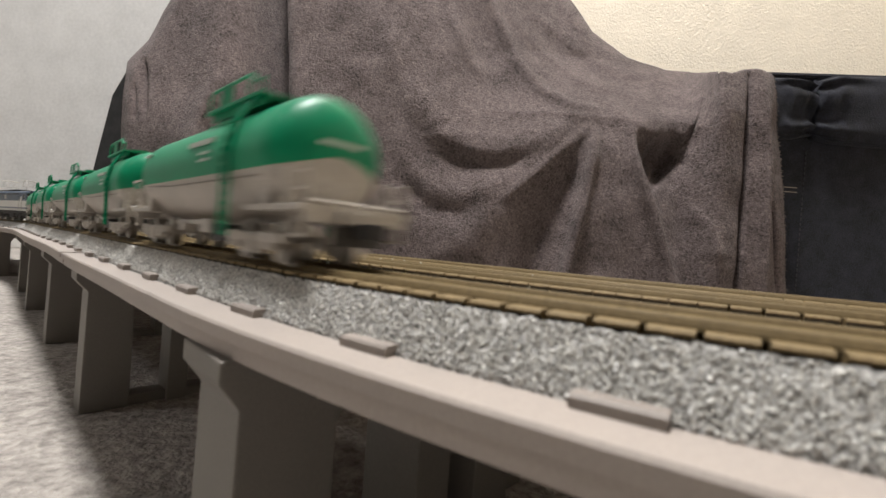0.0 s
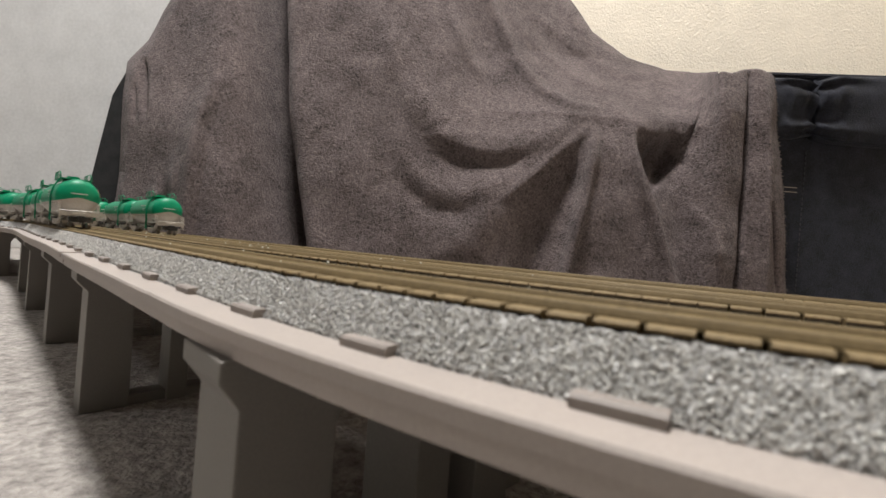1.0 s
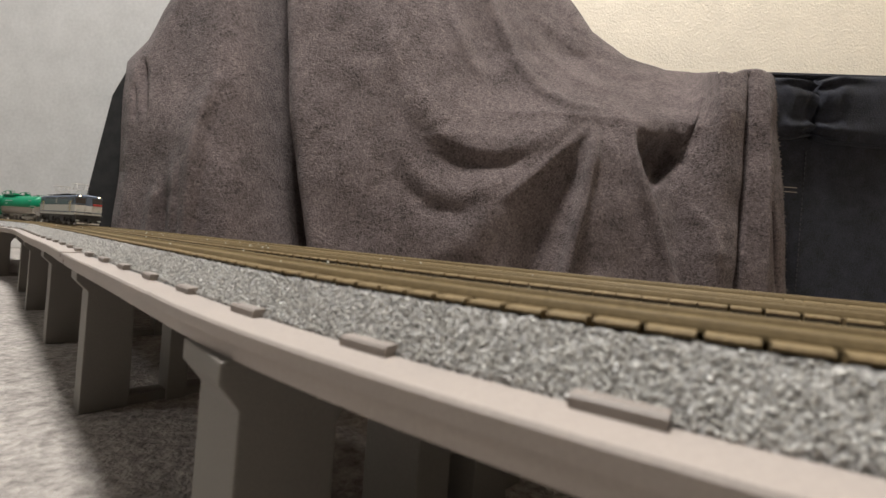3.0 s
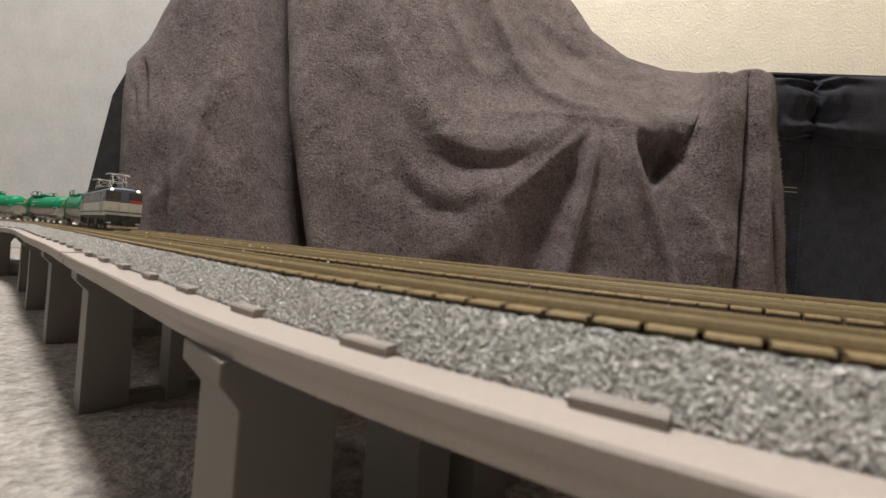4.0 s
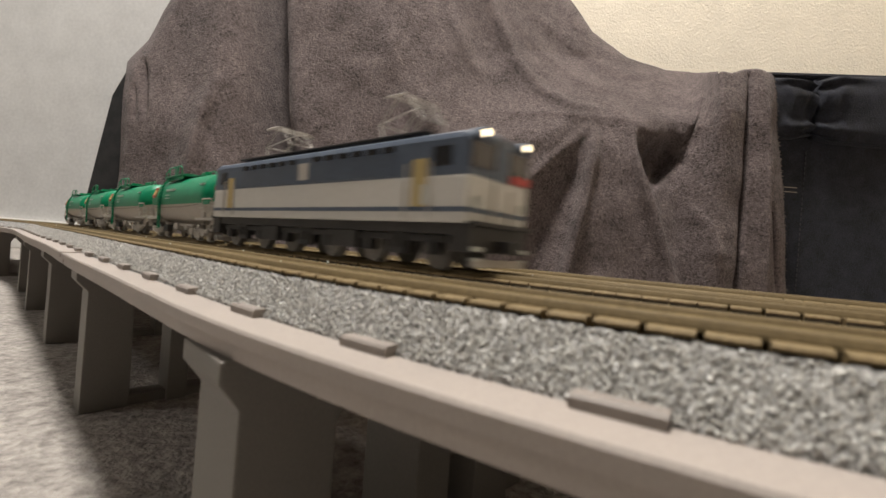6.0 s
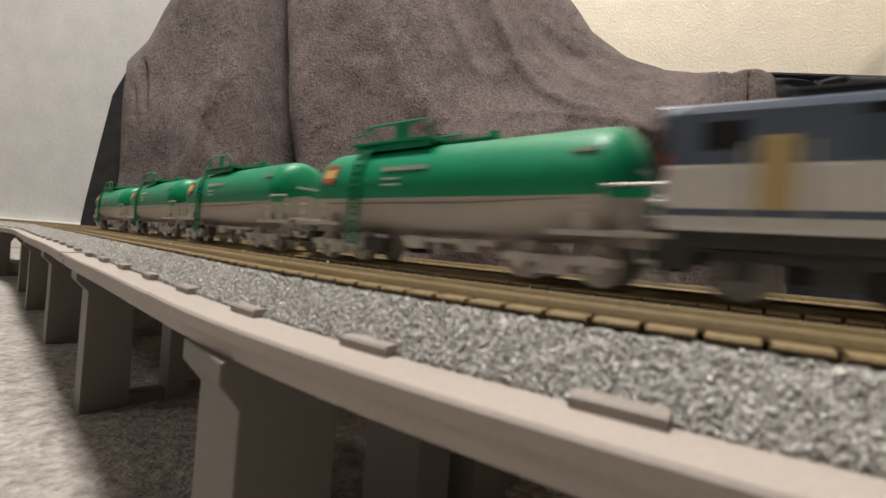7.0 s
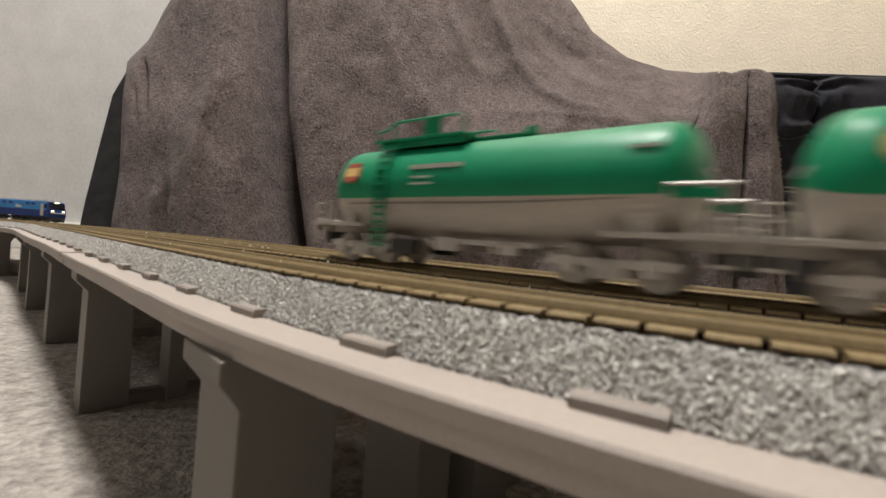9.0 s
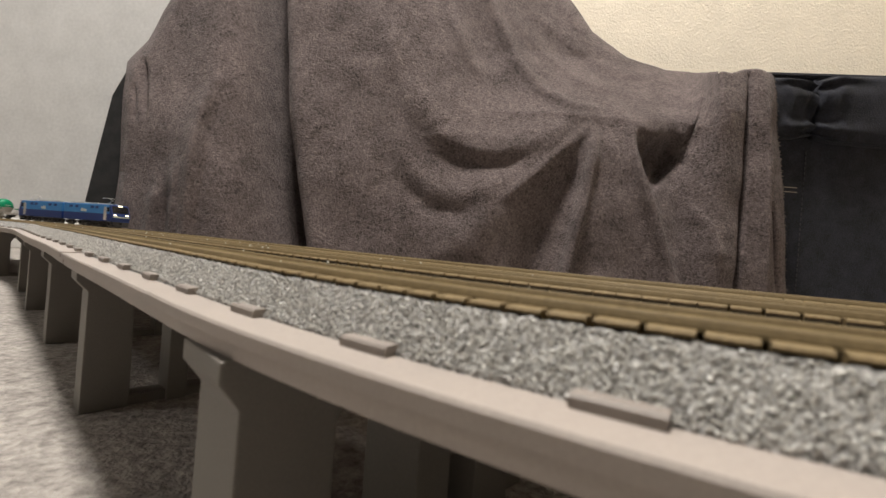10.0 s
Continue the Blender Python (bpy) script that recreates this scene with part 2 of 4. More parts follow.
def sweep(bm, profile, s0, s1, step, closed=True, mats=None):
    """A profile of (offset, height) points carried along the railway's line."""
    n = max(2, int(round((s1 - s0) / step)) + 1)
    rings = []
    for s in np.linspace(s0, s1, n):
        ring = []
        for o, z in profile:
            x, y, _ = along(s, o)
            ring.append(bm.verts.new((x, y, z)))
        rings.append(ring)
    k = len(profile)
    for a, b in zip(rings, rings[1:]):
        for i in range(k if closed else k - 1):
            j = (i + 1) % k
            fc = bm.faces.new((a[i], a[j], b[j], b[i]))
            if mats:
                fc.material_index = mats[i]
    if closed:
        bm.faces.new(rings[0]), bm.faces.new(rings[-1])
    return bm


# ---------------------------------------------------------------- room
def slab(name, c, size, mat, label, kind="structure", category="", bevel=0.0):
    ob = mesh_object(name, box(bmesh.new(), (0, 0, 0), size, bevel), mat)
    ob.location = c
    return tagged(ob, label, category, kind=kind)


slab("floor", (-0.2, -0.59, -0.05), (4.4, 3.26, 0.1), M["carpet"], "beige grey cut-pile carpet covering the room's floor", category="carpet")
# the two halves differ by the light painted into their colours
slab("wall_north_1", (-1.30, 0.98, 1.2), (2.2, 0.1, 2.4), M["wall_cool_light"], "embossed wallpaper wall behind the railway, cool light painted in as pale grey", category="wall")
slab("wall_north_2", (0.90, 0.98, 1.2), (2.2, 0.1, 2.4), M["wall_warm_light"], "embossed wallpaper wall above the sofa, warm light painted in as cream", category="wall")
# west and south walls are unseen and dark to hold the fill down
slab("wall_west", (-2.35, -0.595, 1.2), (0.1, 3.05, 2.4), M["wall_unseen"], "plain unseen side wall, toned dark to cut bounce light", category="wall")
slab("wall_east", (1.95, -0.595, 1.2), (0.1, 3.05, 2.4), M["wall_warm_light"], "embossed wallpaper side wall with the same painted warm light", category="wall")
slab("wall_south", (-0.2, -2.17, 1.2), (4.4, 0.1, 2.4), M["wall_unseen"], "plain unseen wall across the room, toned dark to cut bounce light", category="wall")
slab("ceiling", (-0.2, -0.59, 2.45), (4.4, 3.26, 0.1), M["ceiling"], "plain white papered ceiling", category="ceiling")
slab("baseboard", (-1.30, 0.922, 0.03), (2.2, 0.016, 0.06), M["white"], "white painted baseboard along the grey wall", category="baseboard", bevel=0.003)

def ceiling_lamp(x, y):
    lamp = empty("ceiling_lamp")
    lamp.location = (x, y, 2.40)
    bm = bmesh.new()
    bmesh.ops.create_cone(bm, cap_ends=True, segments=40, radius1=0.2, radius2=0.22, depth=0.03, matrix=Matrix.Translation((0, 0, -0.015)))
    part("lamp_base", bm, M["white"], lamp)
    bm = bmesh.new()
    bmesh.ops.create_cone(bm, cap_ends=True, segments=40, radius1=0.17, radius2=0.19, depth=0.04, matrix=Matrix.Translation((0, 0, -0.05)))
    part("diffuser", bm, M["diffuser"], lamp, "lit round opal diffuser")
    return tagged(lamp, "round white ceiling lamp, out of view, with a lit opal diffuser", "ceiling lamp", "ceiling lamps")


ceiling_lamp(-0.22, 0.26)
# unseen body made up to go with the added left fill light
ceiling_lamp(-1.75, -0.55)

# ---------------------------------------------------------------- viaducts and tracks
EDGE = -0.0113
UNDER = DECK_Z - 0.0046


def viaduct(base, width, label, drop=0.0):
    v = empty("viaduct")
    v.location.z = -drop
    z = DECK_Z
    lo, hi = base + EDGE, base + EDGE + width
    for s0, s1 in ((-1.30, -0.42), (-0.42, -0.165), (-0.165, 0.089), (0.089, 0.2115), (0.2115, 0.46), (0.46, 0.705), (0.705, 0.95), (0.95, 1.2), (1.2, 3.7)):
        prof = [(lo + 0.0003, z), (lo, z - 0.0004), (lo, z - 0.0020), (lo + 0.0008, z - 0.0023), (lo + 0.0011, z - 0.0046),
                (hi - 0.0011, z - 0.0046), (hi - 0.0008, z - 0.0023), (hi, z - 0.0020), (hi, z - 0.0004), (hi - 0.0003, z)]
        out = 0.00025 if round(s0, 3) in (0.089, 0.46) else 0.0
        prof = [(o + (out if o < (lo + hi) / 2 else -out), q - out) for o, q in prof]
        part("deck_segment", sweep(bmesh.new(), prof, s0 + 0.0002, s1 - 0.0002, 0.006), M["concrete"], v)
    for k in range(-8, 46):
        s = 0.0099 + 0.0267 * k
        bm = bmesh.new()
        for o in (base - 0.0060, ):
            sweep(bm, [(o, z - 0.0001), (o, z + 0.0009), (o + 0.0003, z + 0.0012), (base - 0.0025, z + 0.0012), (base - 0.0025, z - 0.0001)],
                  s - 0.0072, s, 0.0036)
        part("parapet_socket", bm, M["tab"], v, "raised grey-brown socket on the deck's edge")
    return tagged(v, label, "viaduct", "model viaducts side by side")


viaduct(0.0, 0.0665, "grey plastic model railway viaduct deck with raised edge sockets")
viaduct(0.0663, 0.0672, "grey plastic model viaduct deck beside its twin", 0.0014)


def prism(bm, outline, x0, x1):
    a = [bm.verts.new((x0, o, z)) for o, z in outline]
    b = [bm.verts.new((x1, o, z)) for o, z in outline]
    bm.faces.new(a), bm.faces.new(b[::-1])
    for i in range(len(a)):
        j = (i + 1) % len(a)
        bm.faces.new((a[i], b[i], b[j], a[j]))
    return bm


def soften(bm, r):
    bmesh.ops.recalc_face_normals(bm, faces=bm.faces)
    bmesh.ops.bevel(bm, geom=list(bm.edges), offset=r, segments=2, affect="EDGES", profile=0.7)
    return bm


def pier(leg_end=0.0076, mid_start=0.0195, mid_end=0.0262, half=0.006, bracket=-0.0096):
    p = empty("viaduct_pier")
    t = UNDER - 0.0001
    frame_line = [(bracket, t), (bracket, t - 0.0030), (-0.0062, t - 0.0068), (-0.0066, 0.0), (leg_end, 0.0), (leg_end - 0.0002, t - 0.0115),
                  (leg_end + 0.0018, t - 0.0075), (mid_start - 0.002, t - 0.0075), (mid_start, t - 0.0115), (mid_start, 0.0), (mid_end, 0.0), (mid_end, t - 0.0115),
                  (mid_end + 0.002, t - 0.0075), (0.0408, t - 0.0075), (0.0428, t - 0.0115), (0.0428, 0.0), (0.0538, 0.0), (0.0538, t - 0.0068), (0.0545, t - 0.0030), (0.0545, t)]
    part("portal_frame", soften(prism(bmesh.new(), frame_line, -half, half), 0.0004), M["pier"], p, "moulded portal frame with chamfered brackets")
    for a, b in ((leg_end, mid_start), (mid_end, 0.0428)):
        part("base_beam", box(bmesh.new(), (0, (a + b) / 2, 0.0018), (0.008, b - a + 0.0002, 0.0036), 0.0003), M["pier"], p, "low tie beam between the legs")
    return tagged(p, "dark grey plastic pier with three legs on the carpet", "viaduct pier", "viaduct piers")


# the pier beside the eye is a deeper casting and stands a little askew
x, y, _ = along(0.052, -0.0095)
near_pier = pier(0.0090, 0.0266, 0.0350, 0.0083, -0.0090)
near_pier.matrix_basis = Matrix.Translation((x, y, 0)) @ Matrix.Rotation(0.766 - math.pi / 2, 4, "Z") @ Matrix.Translation((-0.0083, 0.0066, 0))
near_pier["label"] = "deep grey plastic pier with three legs under the deck joint"
pier_one = None
for row, base in enumerate((0.0, 0.0663)):
    for s in (-0.292, -0.174, -0.056, 0.0665, 0.188, 0.305, 0.421, 0.530, 0.668, 0.775, 0.895, 1.015, 1.135, 1.255, 1.5, 1.75, 2.0, 2.25, 2.5, 2.75, 3.0, 3.25, 3.5):
        if (row and 0.6 < s < 0.8) or (not row and s == 0.0665):
            continue
        x, y, h = along(s, base)
        m = Matrix.Translation((x, y, -0.0014 * row)) @ Matrix.Rotation(h, 4, "Z") @ Matrix.Rotation(-math.pi / 2, 4, "Z")
        if pier_one is None:
            pier_one = pier()
            pier_one.matrix_basis = m
        else:
            copy_thing(pier_one, m)

rng = random.Random(5)


def ballast_mesh(base, s0, s1, step, rough):
    """The shoulders and bed of crushed stone, with an uneven grain."""
    bm = bmesh.new()
    zt, zf = TIE_Z - (0.0008 if base == 0 else 0.0017), DECK_Z + 0.0001
    line = [(-0.0046, zf - 0.0004), (-0.0041, zf + 0.0005)]
    n = 9 if rough else 3
    line += [(-0.0041 + 0.0037 * (i + 1) / n, zf + 0.0005 + (zt - zf - 0.0005) * (i + 1) / n) for i in range(n)]
    line += [(0.0003, TIE_Z - 0.0018), (0.0026, TIE_Z - 0.0018), (0.0038, TIE_Z + 0.0003), (0.0122, TIE_Z + 0.0003), (0.0134, TIE_Z - 0.0018), (0.0157, TIE_Z - 0.0018), (0.0165, zt), (0.0205, zf)]
    count = int((s1 - s0) / step) + 1
    rings = []
    for s in np.linspace(s0, s1, count):
        ring = []
        for k, (o, z) in enumerate(line):
            j = 0.00019 if rough and 1 <= k <= n + 1 else 0.00005
            x, y, _ = along(s + rng.uniform(-step, step) * 0.35, base + o + rng.uniform(-j, j))
            ring.append(bm.verts.new((x, y, z + rng.uniform(-j, j) * 0.8)))
        rings.append(ring)
    for a, b in zip(rings, rings[1:]):
        for i in range(len(line) - 1):
            fc = bm.faces.new((a[i], a[i + 1], b[i + 1], b[i]))
            # slot 2 paints the shadowed troughs beside the tie ends dark
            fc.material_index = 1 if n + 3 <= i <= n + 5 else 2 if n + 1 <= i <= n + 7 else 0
    return bm


tie_mesh = None


def track(base, label, lead, drop):
    global tie_mesh
    t = empty("railway_track")
    part("ballast_bed", ballast_mesh(base, -0.10, 0.32, 0.00055 if lead else 0.002, lead), [M["ballast"], M["bed"], M["tie_shade"]], t, "crushed grey granite ballast")
    part("ballast_bed", ballast_mesh(base, 0.32, 3.68, 0.008, False), [M["ballast"], M["bed"], M["tie_shade"]], t)
    part("ballast_bed", ballast_mesh(base, -1.3, -0.10, 0.01, False), [M["ballast"], M["bed"], M["tie_shade"]], t)
    zt, zr = TIE_Z, RAIL_Z
    mid = base + CENTRE
    t.location.z = -drop
    for side in (-1, 1):
        c = mid + side * 0.0047
        prof = [(c - 0.0010, zt - 0.0002), (c - 0.0009, zt + 0.0002), (c - 0.0006, zr - 0.00015), (c - 0.0004, zr),
                (c + 0.0004, zr), (c + 0.0006, zr - 0.00015), (c + 0.0009, zt + 0.0002), (c + 0.0010, zt - 0.0002)]
        mats = [0] * 8
        mats[3] = 1
        part("rail", sweep(bmesh.new(), prof, -1.3, 3.68, 0.005, mats=mats), [M["rail"], M["rail_top"]], t, "weathered brass-coloured rail")
    if tie_mesh is None:
        # worn edges above, cut back underneath
        outline = [(-0.0074, -0.0020), (-0.0074, -0.00065), (-0.00805, -0.0005), (-0.00805, -0.00022), (-0.00775, 0.0),
                   (0.00775, 0.0), (0.00805, -0.00022), (0.00805, -0.0005), (0.0074, -0.00065), (0.0074, -0.0020)]
        bm = prism(bmesh.new(), outline, -0.0019, 0.0019)
        bmesh.ops.recalc_face_normals(bm, faces=bm.faces)
        for fc in bm.faces:
            # the cut-back foot gets the painted shade colour, the rest plain tie brown
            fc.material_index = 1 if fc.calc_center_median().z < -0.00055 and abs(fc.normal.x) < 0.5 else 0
        tie_mesh = bpy.data.meshes.new("tie")
        bm.to_mesh(tie_mesh)
        bm.free()
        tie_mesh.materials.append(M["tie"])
        tie_mesh.materials.append(M["tie_shade"])
    pitch = 0.00445
    first = -0.0075 - pitch / 2 if lead else -0.0141 - pitch / 2
    pts, faces = [], []
    for k in range(-290, 828):
        s = first + k * pitch
        x, y, h = along(s, mid)
        m = Matrix.Translation((x, y, zt)) @ Matrix.Rotation(h + math.pi / 2, 4, "Z")
        if -12 <= k < 90:
            ob = new("tie", tie_mesh)
            ob.parent = t
            ob.matrix_basis = m
        else:
            b = len(pts)
            pts += [m @ vert.co for vert in tie_mesh.vertices]
            faces += [[b + i for i in poly.vertices] for poly in tie_mesh.polygons]
    me = bpy.data.meshes.new("far_ties")
    me.from_pydata(pts, [], faces)
    me.materials.append(M["tie"])
    far = new("far_ties", me)
    far.parent = t
    far["kind"] = "stuff"
    return tagged(t, label, "railway track", "parallel model tracks")


for i, base in enumerate(TRACKS):
    track(base, "model railway track with brown ties and grey stone ballast", i == 0, DROP[i])

def loose_stones(s0, s1, gap, size, seed):
    """Crushed stone heaped on the near shoulder, as one sheet of small angular stones."""
    r = random.Random(seed)
    corners = [(-1, -1, -1), (1, -1, -1), (1, 1, -1), (-1, 1, -1), (-1, -1, 1), (1, -1, 1), (1, 1, 1), (-1, 1, 1)]
    sides = [(0, 3, 2, 1), (4, 5, 6, 7), (0, 1, 5, 4), (1, 2, 6, 5), (2, 3, 7, 6), (3, 0, 4, 7)]
    pts, faces = [], []
    low, high = DECK_Z + 0.0003, TIE_Z - 0.0009
    for _ in range(int((s1 - s0) * 0.0064 / gap ** 2)):
        q = r.random()
        o, z = -0.0044 + 0.0040 * q, low + (high - low) * q
        x, y, h = along(r.uniform(s0, s1), o + r.uniform(-0.0002, 0.0002))
        k = size * r.uniform(0.6, 1.35)
        m = Matrix.Translation((x, y, z + r.uniform(-0.00004, 0.00010))) @ Matrix.Rotation(r.uniform(0, 6.28), 4, (r.uniform(-1, 1), r.uniform(-1, 1), r.uniform(-1, 1.1)))
        b = len(pts)
        pts += [m @ Vector([c * k * r.uniform(0.45, 1.0) for c in v]) for v in corners]
        faces += [[b + i for i in f] for f in sides]
    me = bpy.data.meshes.new("ballast_stones")
    me.from_pydata(pts, [], faces)
    me.materials.append(M["stone"])
    return tagged(new("ballast_stones", me), "loose crushed grey granite heaped beside the track", "ballast", kind="stuff")


loose_stones(-0.05, 0.16, 0.00023, 0.00015, 21)
loose_stones(0.16, 0.55, 0.00042, 0.00024, 22)

r = random.Random(3)
specks = bmesh.new()
for k in range(46):
    n = r.choice((0, 1, 1, 1, 2))
    side = r.choice((-1, 1))
    x, y, _ = along(r.uniform(0.0, 0.42), TRACKS[n] + CENTRE + side * 0.0047 + r.uniform(-0.0004, 0.0004))
    bmesh.ops.create_icosphere(specks, subdivisions=1, radius=r.uniform(0.00012, 0.0003), matrix=Matrix.Translation((x, y, RAIL_Z - DROP[n] + 0.0001)))
dust = mesh_object("dust_specks", specks, M["letter"])
tagged(dust, "white specks of dust lying on the rails", "dust", kind="stuff")

# ---------------------------------------------------------------- blanket over the furniture
BLANKET_Y = 0.66
TOP_U = [0.0, 0.04, 0.09, 0.13, 0.35, 0.60, 0.655, 0.71, 0.77, 0.82, 0.86, 0.895, 0.93, 0.96, 1.0]
TOP_X = [-0.474, -0.447, -0.424, -0.395, -0.14, 0.135, 0.190, 0.245, 0.300, 0.345, 0.375, 0.395, 0.415, 0.432, 0.455]
TOP_Z = [0.234, 0.268, 0.312, 0.360, 0.46, 0.395, 0.325, 0.292, 0.277, 0.275, 0.279, 0.278, 0.286, 0.288, 0.283]
folds = []


def fold(rise, near_side, far_side, *line):
    """A ridge (rise above 0) or a furrow along a line of points on the cloth, heights from the eye's level.
    Its width differs to the left and to the right of the way it runs."""
    folds.append((rise, near_side, far_side, line))


# left corner: narrow hanging folds
fold(-0.014, 0.0049, 0.0049, (-0.451, 0.236), (-0.441, 0.159))
fold(-0.007, 0.0041, 0.0041, (-0.462, 0.203), (-0.456, 0.150))
fold(0.017, 0.0074, 0.0246, (-0.338, 0.212), (-0.353, 0.145), (-0.359, 0.062), (-0.363, -0.053))
fold(0.010, 0.0057, 0.0115, (-0.415, 0.062), (-0.426, -0.049))
fold(0.010, 0.0057, 0.0115, (-0.382, 0.094), (-0.383, -0.054))
fold(-0.006, 0.0074, 0.0074, (-0.401, 0.043), (-0.405, -0.048))
# broad column, its shaded flank and the crease where the cloth turns flat
fold(0.022, 0.0246, 0.0738, (-0.325, 0.467), (-0.305, 0.173), (-0.309, -0.074))
fold(-0.085, 0.0130, 0.0400, (-0.281, 0.439), (-0.256, 0.179), (-0.236, 0.073), (-0.206, -0.064))
fold(-0.020, 0.0060, 0.0120, (-0.279, 0.439), (-0.254, 0.179), (-0.234, 0.073), (-0.204, -0.064))
# swags falling from the high back to the tent point
fold(0.018, 0.0492, 0.0164, (0.008, 0.451), (0.037, 0.363), (0.064, 0.307), (0.085, 0.268), (0.119, 0.233), (0.161, 0.214), (0.213, 0.209))
fold(0.006, 0.0049, 0.0049, (0.037, 0.363), (0.064, 0.307), (0.085, 0.268), (0.119, 0.233), (0.161, 0.214), (0.213, 0.209))
fold(0.006, 0.0107, 0.0066, (-0.014, 0.334), (0.016, 0.275), (0.038, 0.244))
fold(0.007, 0.0328, 0.0148, (-0.109, 0.319), (-0.076, 0.231), (-0.039, 0.164))
fold(0.006, 0.0180, 0.0082, (0.098, 0.351), (0.146, 0.309), (0.206, 0.277), (0.281, 0.258))
fold(0.005, 0.0148, 0.0074, (0.070, 0.340), (0.115, 0.286), (0.175, 0.250), (0.250, 0.235))
fold(0.015, 0.0377, 0.0197, (-0.049, 0.221), (-0.016, 0.164), (0.027, 0.145), (0.068, 0.143), (0.108, 0.158), (0.155, 0.184), (0.188, 0.203))
fold(-0.006, 0.0098, 0.0148, (-0.016, 0.144), (0.024, 0.123), (0.070, 0.121), (0.118, 0.139))
fold(0.009, 0.0344, 0.0197, (-0.092, 0.177), (-0.061, 0.117), (-0.022, 0.087), (0.015, 0.078), (0.055, 0.092), (0.087, 0.108))
fold(-0.005, 0.0131, 0.0180, (-0.066, 0.088), (-0.024, 0.056), (0.018, 0.049), (0.051, 0.067))
# the long ridge running down from the tent point and the dark slope under it
fold(0.020, 0.0476, 0.0410, (0.200, 0.193), (0.158, 0.152), (0.112, 0.107), (0.073, 0.072), (0.032, 0.018), (-0.005, -0.035))
fold(0.005, 0.0057, 0.0057, (0.196, 0.187), (0.158, 0.150), (0.112, 0.106), (0.078, 0.072))
fold(-0.014, 0.0213, 0.0279, (0.191, 0.149), (0.164, 0.089), (0.139, 0.021), (0.120, -0.058))
# tent point and its two hanging ridges
fold(0.012, 0.0328, 0.0115, (0.202, 0.188), (0.201, 0.145), (0.194, 0.087), (0.182, 0.021), (0.166, -0.071))
fold(0.013, 0.0066, 0.0041, (0.202, 0.178), (0.200, 0.145), (0.193, 0.087), (0.182, 0.020), (0.166, -0.071))
fold(0.008, 0.0246, 0.0246, (0.226, 0.203), (0.236, 0.090), (0.252, -0.065))
fold(0.018, 0.0115, 0.0295, (0.250, 0.191), (0.263, 0.133), (0.287, 0.078), (0.308, 0.022), (0.337, -0.067))
fold(0.014, 0.0041, 0.0066, (0.252, 0.182), (0.264, 0.133), (0.287, 0.078), (0.309, 0.022), (0.338, -0.067))
# hollow under the rim, and the rim
fold(-0.036, 0.0230, 0.0262, (0.280, 0.159), (0.310, 0.153), (0.335, 0.176))
fold(-0.020, 0.0197, 0.0230, (0.304, 0.136), (0.318, 0.123))
fold(0.022, 0.0377, 0.0164, (0.238, 0.204), (0.270, 0.188), (0.299, 0.182), (0.328, 0.187), (0.347, 0.218), (0.356, 0.265))
fold(-0.014, 0.0041, 0.0049, (0.358, 0.275), (0.354, 0.234), (0.345, 0.190))
# the hanging panel, the creases and the turned-back strip at the hem
fold(0.016, 0.0328, 0.0295, (0.386, 0.284), (0.389, 0.143), (0.389, -0.063))
fold(-0.009, 0.0197, 0.0197, (0.338, 0.110), (0.351, 0.033), (0.368, -0.064))
fold(0.007, 0.0082, 0.0115, (0.350, 0.090), (0.374, 0.059), (0.389, 0.003))
fold(-0.020, 0.0041, 0.0057, (0.423, 0.278), (0.429, 0.146), (0.427, 0.063), (0.424, -0.068))
fold(0.010, 0.0098, 0.0131, (0.439, 0.286), (0.453, 0.189), (0.460, 0.066), (0.466, -0.065))
fold(-0.012, 0.0033, 0.0049, (0.464, 0.095), (0.481, 0.034), (0.501, -0.063))


